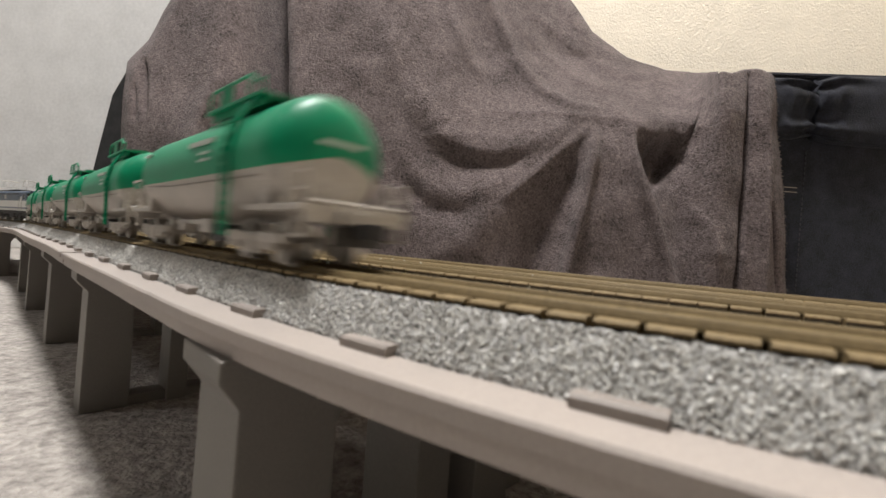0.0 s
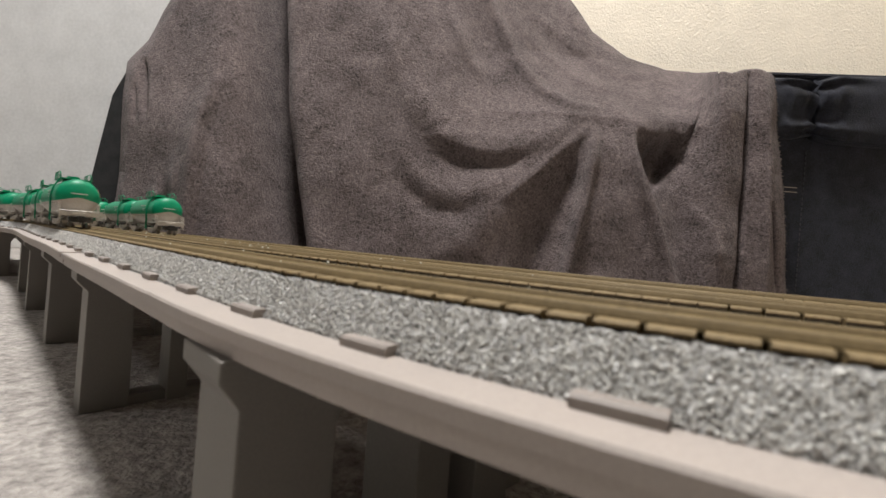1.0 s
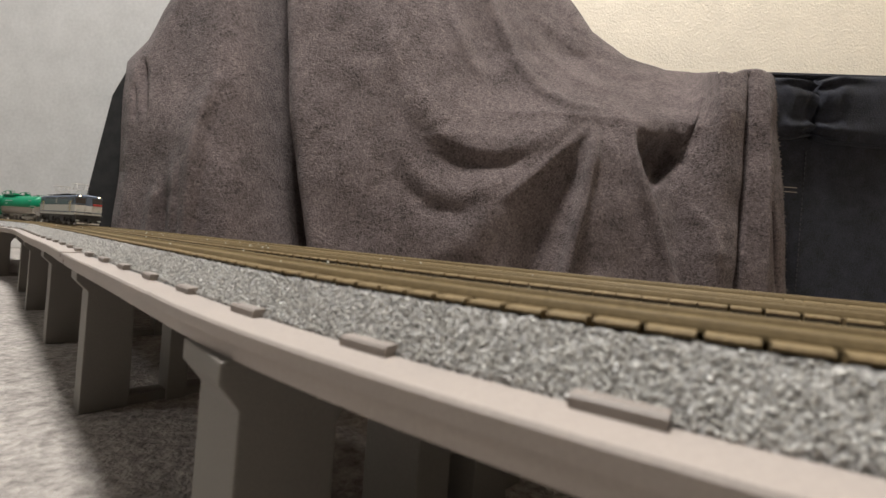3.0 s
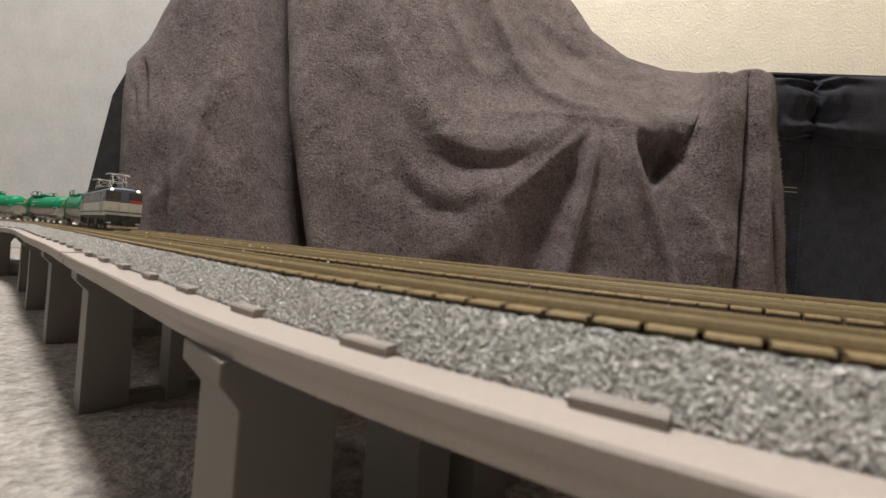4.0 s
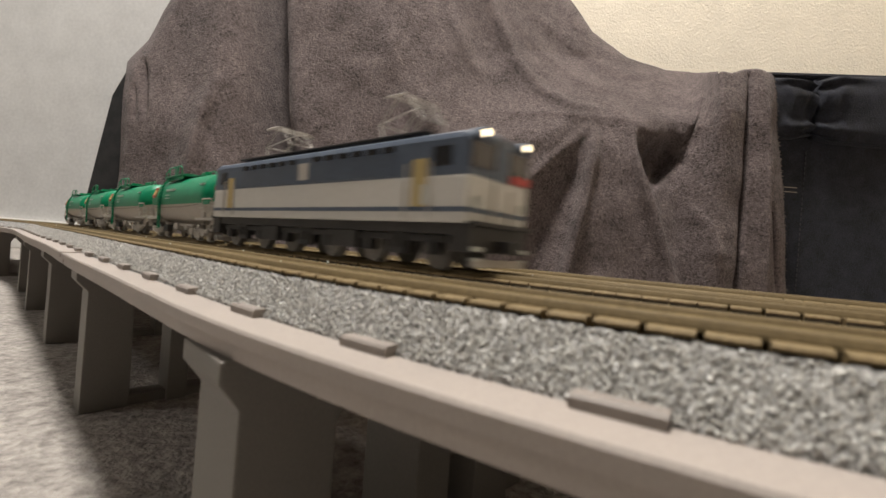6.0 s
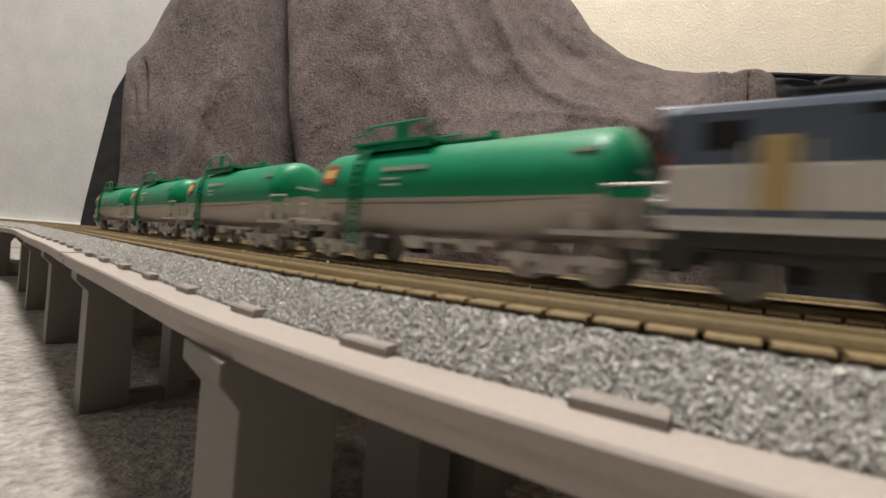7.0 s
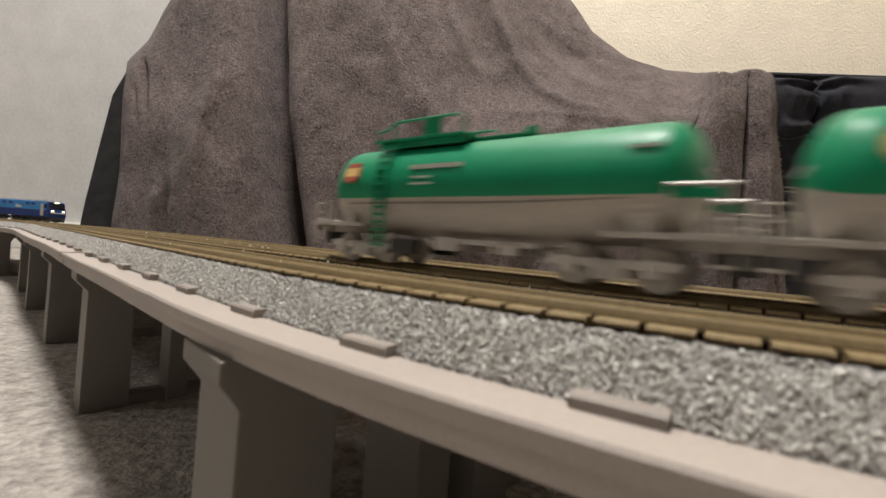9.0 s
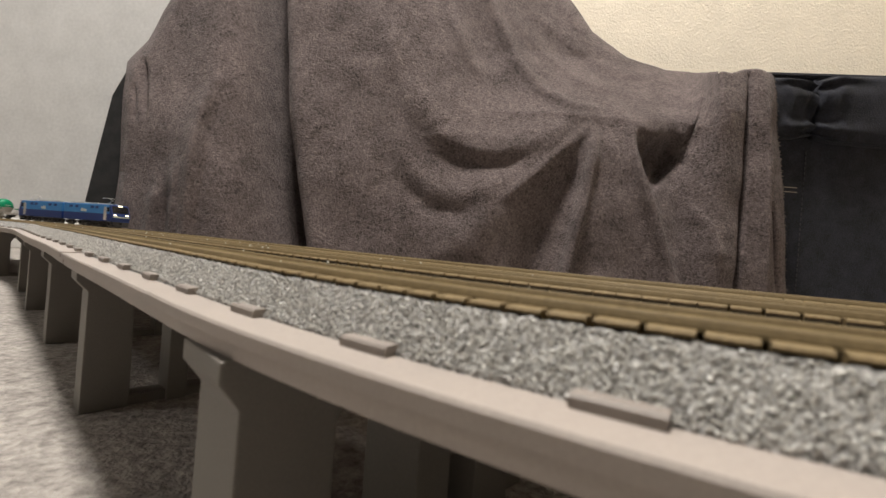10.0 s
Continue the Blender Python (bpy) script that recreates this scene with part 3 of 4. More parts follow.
def blanket():
    nu, nv = 620, 350
    u = np.linspace(0, 1, nu)[:, None]
    v = np.linspace(0, 1, nv)[None, :]
    tx, tz = np.interp(u, TOP_U, TOP_X), np.interp(u, TOP_U, TOP_Z)
    bx = -0.479 + (0.506 + 0.479) * np.interp(u, TOP_U, (np.array(TOP_X) + 0.474) / 0.929)
    x = bx + (tx - bx) * v
    z = -CAM_Z + 0.001 + (tz + CAM_Z - 0.001) * v
    out = np.zeros_like(x)
    for rise, wide_a, wide_b, line in folds:
        near, q_at, side, run = np.full_like(x, 9.0), np.zeros_like(x), np.zeros_like(x), 0.0
        for (x0, z0), (x1, z1) in zip(line, line[1:]):
            dx, dz = x1 - x0, z1 - z0
            length = math.hypot(dx, dz)
            q = np.clip(((x - x0) * dx + (z - z0) * dz) / length ** 2, 0, 1)
            d = np.hypot(x - x0 - q * dx, z - z0 - q * dz)
            closer = d < near
            q_at = np.where(closer, run + q * length, q_at)
            side = np.where(closer, np.clip((dx * (z - z0) - dz * (x - x0)) / length / 0.004, -1, 1), side)
            near = np.minimum(near, d)
            run += length
        ends = 1.0 if line[0][1] > 0.43 else np.clip(q_at / (0.25 * run) + 0.3, 0, 1)
        ends = ends * (1.0 if line[-1][1] < -0.045 else np.clip((run - q_at) / (0.25 * run) + 0.3, 0, 1))
        w = wide_b + (wide_a - wide_b) * (side + 1) / 2
        out += rise * ends * np.exp(-(near / w) ** 1.7)
    for _ in range(3):
        inner = out[1:-1, 1:-1] * 2 + out[:-2, 1:-1] + out[2:, 1:-1] + out[1:-1, :-2] + out[1:-1, 2:]
        out[1:-1, 1:-1] = inner / 6
    nz = np.array([[noise.noise((a * 9, b * 9, 3.1)) * 0.008 + noise.noise((a * 28, b * 22, 7.7)) * 0.0022 + noise.noise((a * 75, b * 60, 1.3)) * 0.0006
                    for a, b in zip(ra, rb)] for ra, rb in zip(x, z)])
    out += nz
    lean = 0.085 * np.clip((z + CAM_Z) / 0.46, 0, 1) ** 1.7
    ease = np.clip((x - 0.0) / 0.14, 0, 1)
    lean += 0.085 * np.clip((z - 0.200) / 0.085, 0, 1) * ease
    lean += 0.05 * np.clip((z - 0.16) / 0.26, 0, 1) * np.clip((x + 0.10) / 0.15, 0, 1)
    # the cloth rolls over at the top and at both sides
    rim = 0.030
    up = np.clip((z - (tz - rim)) / rim, 0, 1)
    lean += 0.035 * (1 - np.sqrt(1 - np.minimum(up, 0.999) ** 2))
    lean *= 1 - 0.9 * np.clip((x - 0.335) / 0.045, 0, 1)
    left = np.clip((0.012 - (x - (bx[0] + (tx[0] - bx[0]) * v))) / 0.012, 0, 1)
    lean += 0.02 * left ** 2
    right = np.clip((0.010 - ((bx[-1] + (tx[-1] - bx[-1]) * v) - x)) / 0.010, 0, 1)
    lean += 0.016 * right ** 2
    # what leans back is wider and higher, as the furniture under it is
    grow = 1 + lean / BLANKET_Y
    x, z = x * (1 + lean / BLANKET_Y), z * grow
    y = BLANKET_Y + lean - out
    bm = bmesh.new()
    grid = [[bm.verts.new((x[i, j], y[i, j], z[i, j] + CAM_Z)) for j in range(nv)] for i in range(nu)]
    grid_co = [[vert.co.copy() for vert in grid[-1]]]
    # back of the top
    for i in range(nu):
        for k in range(1, 5):
            grid[i].append(bm.verts.new((x[i, -1], max(y[i, -1] + 0.006 * k, y[i, -1] * 0 + 0.60), z[i, -1] + CAM_Z - 0.001 * k * k)))
    for i in range(nu - 1):
        for j in range(len(grid[0]) - 1):
            bm.faces.new((grid[i][j], grid[i + 1][j], grid[i + 1][j + 1], grid[i][j + 1]))
    ob = mesh_object("fleece_blanket", bm, M["blanket"], smooth=True)
    mod = ob.modifiers.new("thickness", "SOLIDIFY")
    mod.thickness, mod.offset = 0.003, 1.0
    hem = bmesh.new()
    r = random.Random(8)
    edge = [grid_co[-1][j] for j in range(0, nv, 2)]
    wire(hem, edge, 0.0026, 8)
    for a, b in zip(edge, edge[1:]):
        for _ in range(3):
            p = a.lerp(b, r.random())
            rod(hem, p, p + Vector((r.uniform(0.001, 0.0045), r.uniform(-0.004, 0.0), r.uniform(-0.002, 0.002))), 0.0006, 5)
    part("hem", hem, M["hem"], ob, "frayed paler hem")
    return tagged(ob, "taupe grey fleece blanket draped in folds over a sofa", "blanket")


blanket()

# ---------------------------------------------------------------- denim sofa
def pillow(bm, x0, x1, z0, top, y, deep, pinch, slope, nu=110, nv=48, flip=1):
    """A stuffed roll, gathered towards one end."""
    rings = []
    for i in range(nu + 1):
        a = i / nu
        x = x0 + (x1 - x0) * a
        z1 = top + slope * (x - x0)
        g = math.exp(-((x - pinch) / 0.02) ** 2)
        ring = []
        for j in range(nv):
            t = 2 * math.pi * j / nv
            c, s = math.cos(t), math.sin(t)
            r = lambda q: math.copysign(abs(q) ** 0.55, q)
            h = (z1 - z0) / 2 * (1 - 0.13 * g)
            wide = math.exp(-((x - pinch) / 0.05) ** 2)
            d = deep * (1 - 0.30 * g) + 0.002 * noise.noise((x * 40, t * 3, 1.0)) + 0.0075 * wide * math.sin(t * 9 + 2 * noise.noise((x * 60, 0, 2.0)))
            ring.append(bm.verts.new((x, y - d * r(c), (z0 + z1) / 2 + h * r(s) + 0.0015 * noise.noise((x * 25, t, 4.0)))))
        rings.append(ring)
    for a, b in zip(rings, rings[1:]):
        for j in range(nv):
            k = (j + 1) % nv
            bm.faces.new((a[j], a[k], b[k], b[j]))
    bm.faces.new(rings[0]), bm.faces.new(rings[-1][::-1])
    return bm


sofa = empty("sofa")
sofa.location = (0, 0, 0)
part("seat_body", box(bmesh.new(), (0.94, 0.765, 0.170), (0.98, 0.10, 0.338), 0.012), M["denim"], sofa, "dark navy denim sofa front")
part("cushion_roll", pillow(bmesh.new(), 0.45, 0.5540, CAM_Z + 0.208, CAM_Z + 0.300, 0.712, 0.018, 0.556, 0.04), M["denim"], sofa, "gathered navy denim roll", smooth=True)
part("cushion_roll", pillow(bmesh.new(), 0.5590, 1.20, CAM_Z + 0.205, CAM_Z + 0.309, 0.712, 0.022, 0.556, 0.04), M["denim"], sofa, "stuffed navy denim roll", smooth=True)
part("back_edge", rod(bmesh.new(), (0.45, 0.728, CAM_Z + 0.293), (1.2, 0.728, CAM_Z + 0.325), 0.016), M["denim"], sofa)
part("piping", rod(bmesh.new(), (0.45, 0.715, CAM_Z + 0.306), (1.2, 0.715, CAM_Z + 0.338), 0.005), M["denim"], sofa)
bm = bmesh.new()
for k in range(30):
    box(bm, (0.5565, 0.7140, CAM_Z + 0.19 - 0.008 * k), (0.0012, 0.001, 0.005))
part("seam_stitches", bm, M["seam"], sofa, "vertical row of faded stitches")
for z in (0.1345, 0.1275):
    part("tack_stitch", box(bmesh.new(), (0.532, 0.7140, CAM_Z + z), (0.030, 0.001, 0.0012)), M["thread"], sofa, "short pale tacking thread")
bm = bmesh.new()
ring = [(-0.636, 0.0), (-0.622, 0.10), (-0.602, 0.21), (-0.588, 0.285), (-0.568, 0.325), (-0.52, 0.335), (-0.48, 0.335), (-0.48, 0.0)]
a, b = [bm.verts.new((x, 0.785, z)) for x, z in ring], [bm.verts.new((x, 0.87, z)) for x, z in ring]
bm.faces.new(a), bm.faces.new(b[::-1])
for i in range(len(ring)):
    bm.faces.new((a[i], b[i], b[(i + 1) % len(ring)], a[(i + 1) % len(ring)]))
part("side_panel", bm, M["black_cloth"], sofa, "black cloth side panel", smooth=False)
part("frame_beam", box(bmesh.new(), (-0.02, 0.86, 0.14), (0.92, 0.02, 0.27), 0.004), M["denim"], sofa)
tagged(sofa, "dark navy denim sofa with a gathered cushion roll", "sofa")

# ---------------------------------------------------------------- trains; sizes in millimetres, x forward, z up from the rail
K = 0.001186


def mm(bm):
    bmesh.ops.scale(bm, vec=(K, K, K), verts=bm.verts)
    return bm


def mpart(name, bm, mat, parent, label="", smooth=False):
    return part(name, mm(bm), mat, parent, label, smooth)


def tank_shell(upper):
    """One half of the barrel: a round top, and a belly that deepens to the middle."""
    bm = bmesh.new()
    L, R, zc = 36.9, 9.1, 15.4
    rings = []
    n, na = 56, 22
    for i in range(n + 1):
        x = -L + 2 * L * (0.5 - 0.5 * math.cos(math.pi * i / n))
        e = max(0.0, abs(x) - (L - 5.6)) / 5.6
        k = max(0.02, (1 - e ** 2.4)) ** 0.5
        belly = 1.0 + 0.14 * max(0.0, 1 - abs(x) / 30.0) ** 0.8
        ring = []
        for j in range(na + 1):
            low = math.asin(0.27)
            if upper:
                a = -low + (math.pi + 2 * low) * j / na
                y, z = R * math.cos(a), R * math.sin(a)
            else:
                a = low + (math.pi - 2 * low) * j / na
                y, z = R * math.cos(a), -R * math.sin(a)
                z = -0.27 * R + (z + 0.27 * R) * belly
            ring.append(bm.verts.new((x, y * k, zc + z * k - 0.0)))
        rings.append(ring)
    for a, b in zip(rings, rings[1:]):
        for j in range(na):
            bm.faces.new((a[j], a[j + 1], b[j + 1], b[j]))
    bm.faces.new(rings[0]), bm.faces.new(rings[-1])
    return bm


def wheel_bm(x, y, r, w=1.3):
    bm = bmesh.new()
    for rr, yy, ww in ((r, y, w), (r + 0.45, y - math.copysign(0.8, y), 0.4), (r * 0.6, y + math.copysign(0.25, y), w)):
        bmesh.ops.create_cone(bm, cap_ends=True, segments=24, radius1=rr, radius2=rr, depth=ww,
                              matrix=Matrix.Translation((x, yy, r)) @ Matrix.Rotation(math.pi / 2, 4, "X"))
    return bm


def bogie(parent, x, base, r, mat, frame_z=3.4, deep=2.6, tread=None):
    items = [((x, s * 6.9, frame_z), (base + 7, 1.3, 1.3)) for s in (-1, 1)]
    items += [((x, s * 7.0, frame_z - 1.0), (5.0, 1.7, deep)) for s in (-1, 1)]
    items += [((x + d, s * 7.1, r + 0.1), (2.3, 1.7, 2.5)) for s in (-1, 1) for d in (-base / 2, base / 2)]
    items += [((x, 0, frame_z), (3, 14, 1.2))]
    casting = boxes(items, 0.2)
    for d in (-1.2, 0, 1.2):
        for q in (-1, 1):
            rod(casting, (x + d, q * 7.8, frame_z - 2.0), (x + d, q * 7.8, frame_z + 0.2), 0.45)
    b = mpart("bogie", casting, mat, parent, "cast side frame with axle boxes")
    for d in (-base / 2, base / 2):
        for s in (-1, 1):
            w = mpart("wheel", wheel_bm(x + d, s * 5.1, r), tread or M["wheel"], b)
    return b


def tank_wagon():
    w = empty("tank_wagon")
    mpart("barrel_top", tank_shell(True), M["green"], w, "glossy green upper half of the tank", smooth=True)
    mpart("barrel_belly", tank_shell(False), M["tank_grey"], w, "warm grey lower half of the tank", smooth=True)
    for x in (-26, 26):
        bogie(w, x, 12.0, 2.9, M["frame_grey"])
    for e in (-1, 1):
        mpart("end_platform", boxes([((e * 37.4, 0, 7.6), (8.6, 15.4, 0.9)), ((e * 41.4, 0, 6.9), (1.0, 15.6, 2.2)), ((e * 36.0, 0, 6.6), (14, 6, 1.6))], 0.15),
              M["frame_grey"], w, "grey steel end platform and headstock")
        for s in (-1, 1):
            mpart("saddle", boxes([((e * 30.0, s * 6.4, 9.4), (3.4, 2.6, 4.4)), ((e * 30.0, s * 6.9, 11.5), (4.4, 2.8, 0.5))], 0.15), M["frame_grey"], w, "grey saddle under the tank")
            mpart("sill_bar", boxes([((e * 33.5, s * 8.0, 7.5), (17.0, 1.0, 0.8))], 0.12), M["frame_grey"], w, "pale side sill over the bogie")
            mpart("end_stay", boxes([((e * 36.4, s * 7.6, 10.2), (0.8, 0.7, 5.0))], 0.1), M["frame_grey"], w)
            rail = mpart("end_handrail", wire(bmesh.new(), [(e * 41.5, s * 7.6, 7.2), (e * 41.5, s * 7.6, 12.0), (e * 39.0, s * 7.6, 12.0), (e * 39.0, s * 7.6, 7.8)], 0.28), M["frame_grey"], w, "bent grey handrail")
            mpart("cross_bar", wire(bmesh.new(), [(e * 41.5, s * 7.6, 9.9), (e * 39.0, s * 7.6, 9.9)], 0.22), M["frame_grey"], rail)
            tread = mpart("step", boxes([((e * 39.8, s * 7.5, 4.0), (3.2, 0.6, 0.5))]), M["frame_grey"], w, "hanging end step")
            for d in (-1.4, 1.4):
                mpart("hanger", boxes([((e * 39.8 + d, s * 7.5, 5.6), (0.4, 0.5, 3.4))]), M["frame_grey"], tread)
        mpart("end_rail", wire(bmesh.new(), [(e * 41.7, -7.5, 8.4), (e * 41.7, 7.5, 8.4)], 0.25), M["frame_grey"], w)
        mpart("coupler", boxes([((e * 44.0, 0, 5.0), (6.0, 2.4, 2.0)), ((e * 41.2, 0, 4.2), (2.0, 8.4, 2.6))], 0.2), M["dark"], w, "black coupler")
        mpart("brake_hose", rod(bmesh.new(), (e * 42.0, 4.6, 6.0), (e * 42.4, 4.9, 3.0), 0.3), M["wheel"], w)
    # top walkway with its rails, hatch dome and ladders
    mpart("walkway", boxes([((-13, 0, 24.9), (23, 13.5, 0.6))], 0.12), M["green"], w, "green top platform")
    mpart("walkway_step", boxes([((4, 0, 24.7), (13, 5.0, 0.5))], 0.12), M["green"], w, "narrow green running board")
    for s in (-1, 1):
        mpart("platform_stay", boxes([((-13, s * 5.6, 24.0), (22, 0.5, 1.2))], 0.1), M["green"], w)
    bm = bmesh.new()
    bmesh.ops.create_cone(bm, cap_ends=True, segments=20, radius1=3.0, radius2=2.7, depth=2.0, matrix=Matrix.Translation((-13, 0, 25.8)))
    mpart("hatch", bm, M["green"], w, "round filling hatch")
    bm = bmesh.new()
    bmesh.ops.create_cone(bm, cap_ends=True, segments=14, radius1=1.3, radius2=1.1, depth=1.6, matrix=Matrix.Translation((8.5, 0, 25.6)))
    mpart("vent_valve", bm, M["green"], w, "small green valve on the tank's top")
    for s in (-1, 1):
        guard = mpart("walkway_rail", wire(bmesh.new(), [(-24, s * 6.3, 25.0), (-24, s * 6.3, 27.0), (-21.5, s * 6.3, 27.2), (-19, s * 6.3, 28.6), (-3.5, s * 6.3, 28.6), (-1.8, s * 6.3, 27.6), (-1.8, s * 6.3, 25.0)], 0.26),
                      M["green"], w, "bent green safety rail")
        for x in (-19, -7.5):
            mpart("rail_post", wire(bmesh.new(), [(x, s * 6.3, 25.0), (x, s * 6.3, 28.6)], 0.22), M["green"], guard)
        mpart("rail_plate", boxes([((-9.6, s * 6.2, 26.9), (4.0, 0.3, 3.0))]), M["green"], guard)
        mpart("weld_seam", wire(bmesh.new(), [(-29, s * 8.55, 11.9), (-10, s * 8.62, 11.9), (10, s * 8.62, 11.9), (29, s * 8.55, 12.6)], 0.13), M["weld"], w, "thin grey weld line")
    for s in (-1, 1):
        bm = bmesh.new()
        pts = [(-19.5, s * 6.2, 24.6), (-19.5, s * 8.5, 20.5), (-19.5, s * 9.5, 15.5), (-19.5, s * 9.2, 9.0), (-19.5, s * 9.2, 3.2)]
        for dx in (-1.4, 1.4):
            wire(bm, [(x + dx, y, z) for x, y, z in pts], 0.30)
        ladder = mpart("ladder", bm, M["green"], w, "green side ladder")
        for i in range(14):
            z = 3.6 + i * 1.5
            y = float(np.interp(z, [3.2, 9.0, 15.5, 20.5, 24.6], [9.2, 9.2, 9.5, 8.5, 6.2]))
            mpart("rung", rod(bmesh.new(), (-20.9, s * y, z), (-18.1, s * y, z), 0.2, 6), M["green"], ladder)
        mpart("print_line", boxes([((-6, s * 8.6, 18.7), (12, 0.6, 0.8))]), M["letter"], w, "white printed line")
        mpart("print_line", boxes([((-9, s * 9.1, 16.7), (4.4, 0.3, 0.4)), ((-9, s * 9.13, 15.5), (5.0, 0.3, 0.4))]), M["letter"], w)
        mpart("print_line", boxes([((30.2, s * 8.3, 19.6), (4.0, 0.5, 0.5))]), M["letter"], w)
        if s < 0:
            tilt = Matrix.Translation((-28.6, -8.63, 18.3)) @ Matrix.Rotation(-0.325, 4, "X")
            bm = bmesh.new()
            bmesh.ops.create_cone(bm, cap_ends=True, segments=8, radius1=2.5, radius2=2.5, depth=0.55,
                                  matrix=tilt @ Matrix.Rotation(math.pi / 2, 4, "X") @ Matrix.Rotation(math.pi / 8, 4, "Z"))
            sign = mpart("emblem", bm, M["orange"], w, "orange plate with red and yellow bands")
            for name, z, tall, mat in (("emblem_band", 1.55, 0.9, M["emblem_red"]), ("emblem_centre", 0.0, 2.0, M["gold"]), ("emblem_band", -1.55, 0.9, M["emblem_red"])):
                bm = box(bmesh.new(), (0, 0, z), (3.6, 0.75, tall))
                bmesh.ops.transform(bm, matrix=tilt, verts=bm.verts)
                mpart(name, bm, mat, sign)
        mpart("print_line", boxes([((s * 36.6, 0, 17.0), (0.7, 6.6, 0.55))]), M["letter"], w)
        mpart("brake_gear", boxes([((6, s * 5.5, 5.2), (16, 1.0, 0.9)), ((-4, s * 5.6, 4.6), (5, 2.2, 2.4)), ((9, s * 5.8, 4.2), (3, 2, 1.6))], 0.2), M["frame_grey"], w)
        mpart("battery_box", boxes([((-14.0, s * 6.8, 3.6), (6, 2.0, 2.8))], 0.2), M["dark"], w, "black box slung under the tank")
        mpart("end_panel", boxes([((36.8, s * 8.8, 13.0), (6.0, 0.4, 1.2))], 0.1), M["green"], w, "small green shelf over the bogie")
        mpart("shelf_rail", wire(bmesh.new(), [(33.4, s * 8.9, 12.6), (33.4, s * 8.9, 14.2), (41.0, s * 8.6, 14.2), (41.0, s * 8.6, 12.2)], 0.28), M["frame_grey"], w, "pale handrail over the shelf")
    return tagged(w, "green and grey model tank wagon with top walkway", "tank wagon", "tank wagons of the model trains")


def pantograph(parent, x, rise, single=False):
    bm = bmesh.new()
    z0 = 25.6
    if single:
        wire(bm, [(x - 5, 0, z0), (x + 4.5, 0, z0 + rise * 0.55), (x - 2.5, 0, z0 + rise)], 0.28)
    else:
        for s in (-1, 1):
            wire(bm, [(x - 4.5, s * 4, z0), (x - 6.5, s * 3.5, z0 + rise * 0.45), (x - 1.5, s * 3.2, z0 + rise)], 0.2)
            wire(bm, [(x + 4.5, s * 4, z0), (x + 6.5, s * 3.5, z0 + rise * 0.45), (x + 1.5, s * 3.2, z0 + rise)], 0.2)
        wire(bm, [(x - 6.5, -3.5, z0 + rise * 0.45), (x - 1.5, 3.2, z0 + rise)], 0.16)
        wire(bm, [(x + 6.5, 3.5, z0 + rise * 0.45), (x + 1.5, -3.2, z0 + rise)], 0.16)
        wire(bm, [(x - 6.5, -3.5, z0 + rise * 0.45), (x - 6.5, 3.5, z0 + rise * 0.45)], 0.16)
        wire(bm, [(x + 6.5, -3.5, z0 + rise * 0.45), (x + 6.5, 3.5, z0 + rise * 0.45)], 0.16)
    for d in ((-2.5,) if single else (-1.5, 1.5)):
        wire(bm, [(x + d, -6.2, z0 + rise - 0.7), (x + d, -4.8, z0 + rise), (x + d, 4.8, z0 + rise), (x + d, 6.2, z0 + rise - 0.7)], 0.28)
    p = mpart("pantograph", bm, M["silver"] if not single else M["frame_grey"], parent, "raised wire pantograph")
    mpart("pantograph_foot", boxes([((x + d, s * 4, 25.2), (2.0, 1.6, 1.2)) for d in (-4.5, 4.5) for s in (-1, 1)] + [((x, s * 4, 25.5), (11, 0.5, 0.5)) for s in (-1, 1)]), M["silver"], p)


def shell(x0, x1, w, z0, z1, r, mat, parent, name, label=""):
    bm = bmesh.new()
    box(bm, ((x0 + x1) / 2, 0, (z0 + z1) / 2), (x1 - x0, w, z1 - z0), r)
    return mpart(name, bm, mat, parent, label)


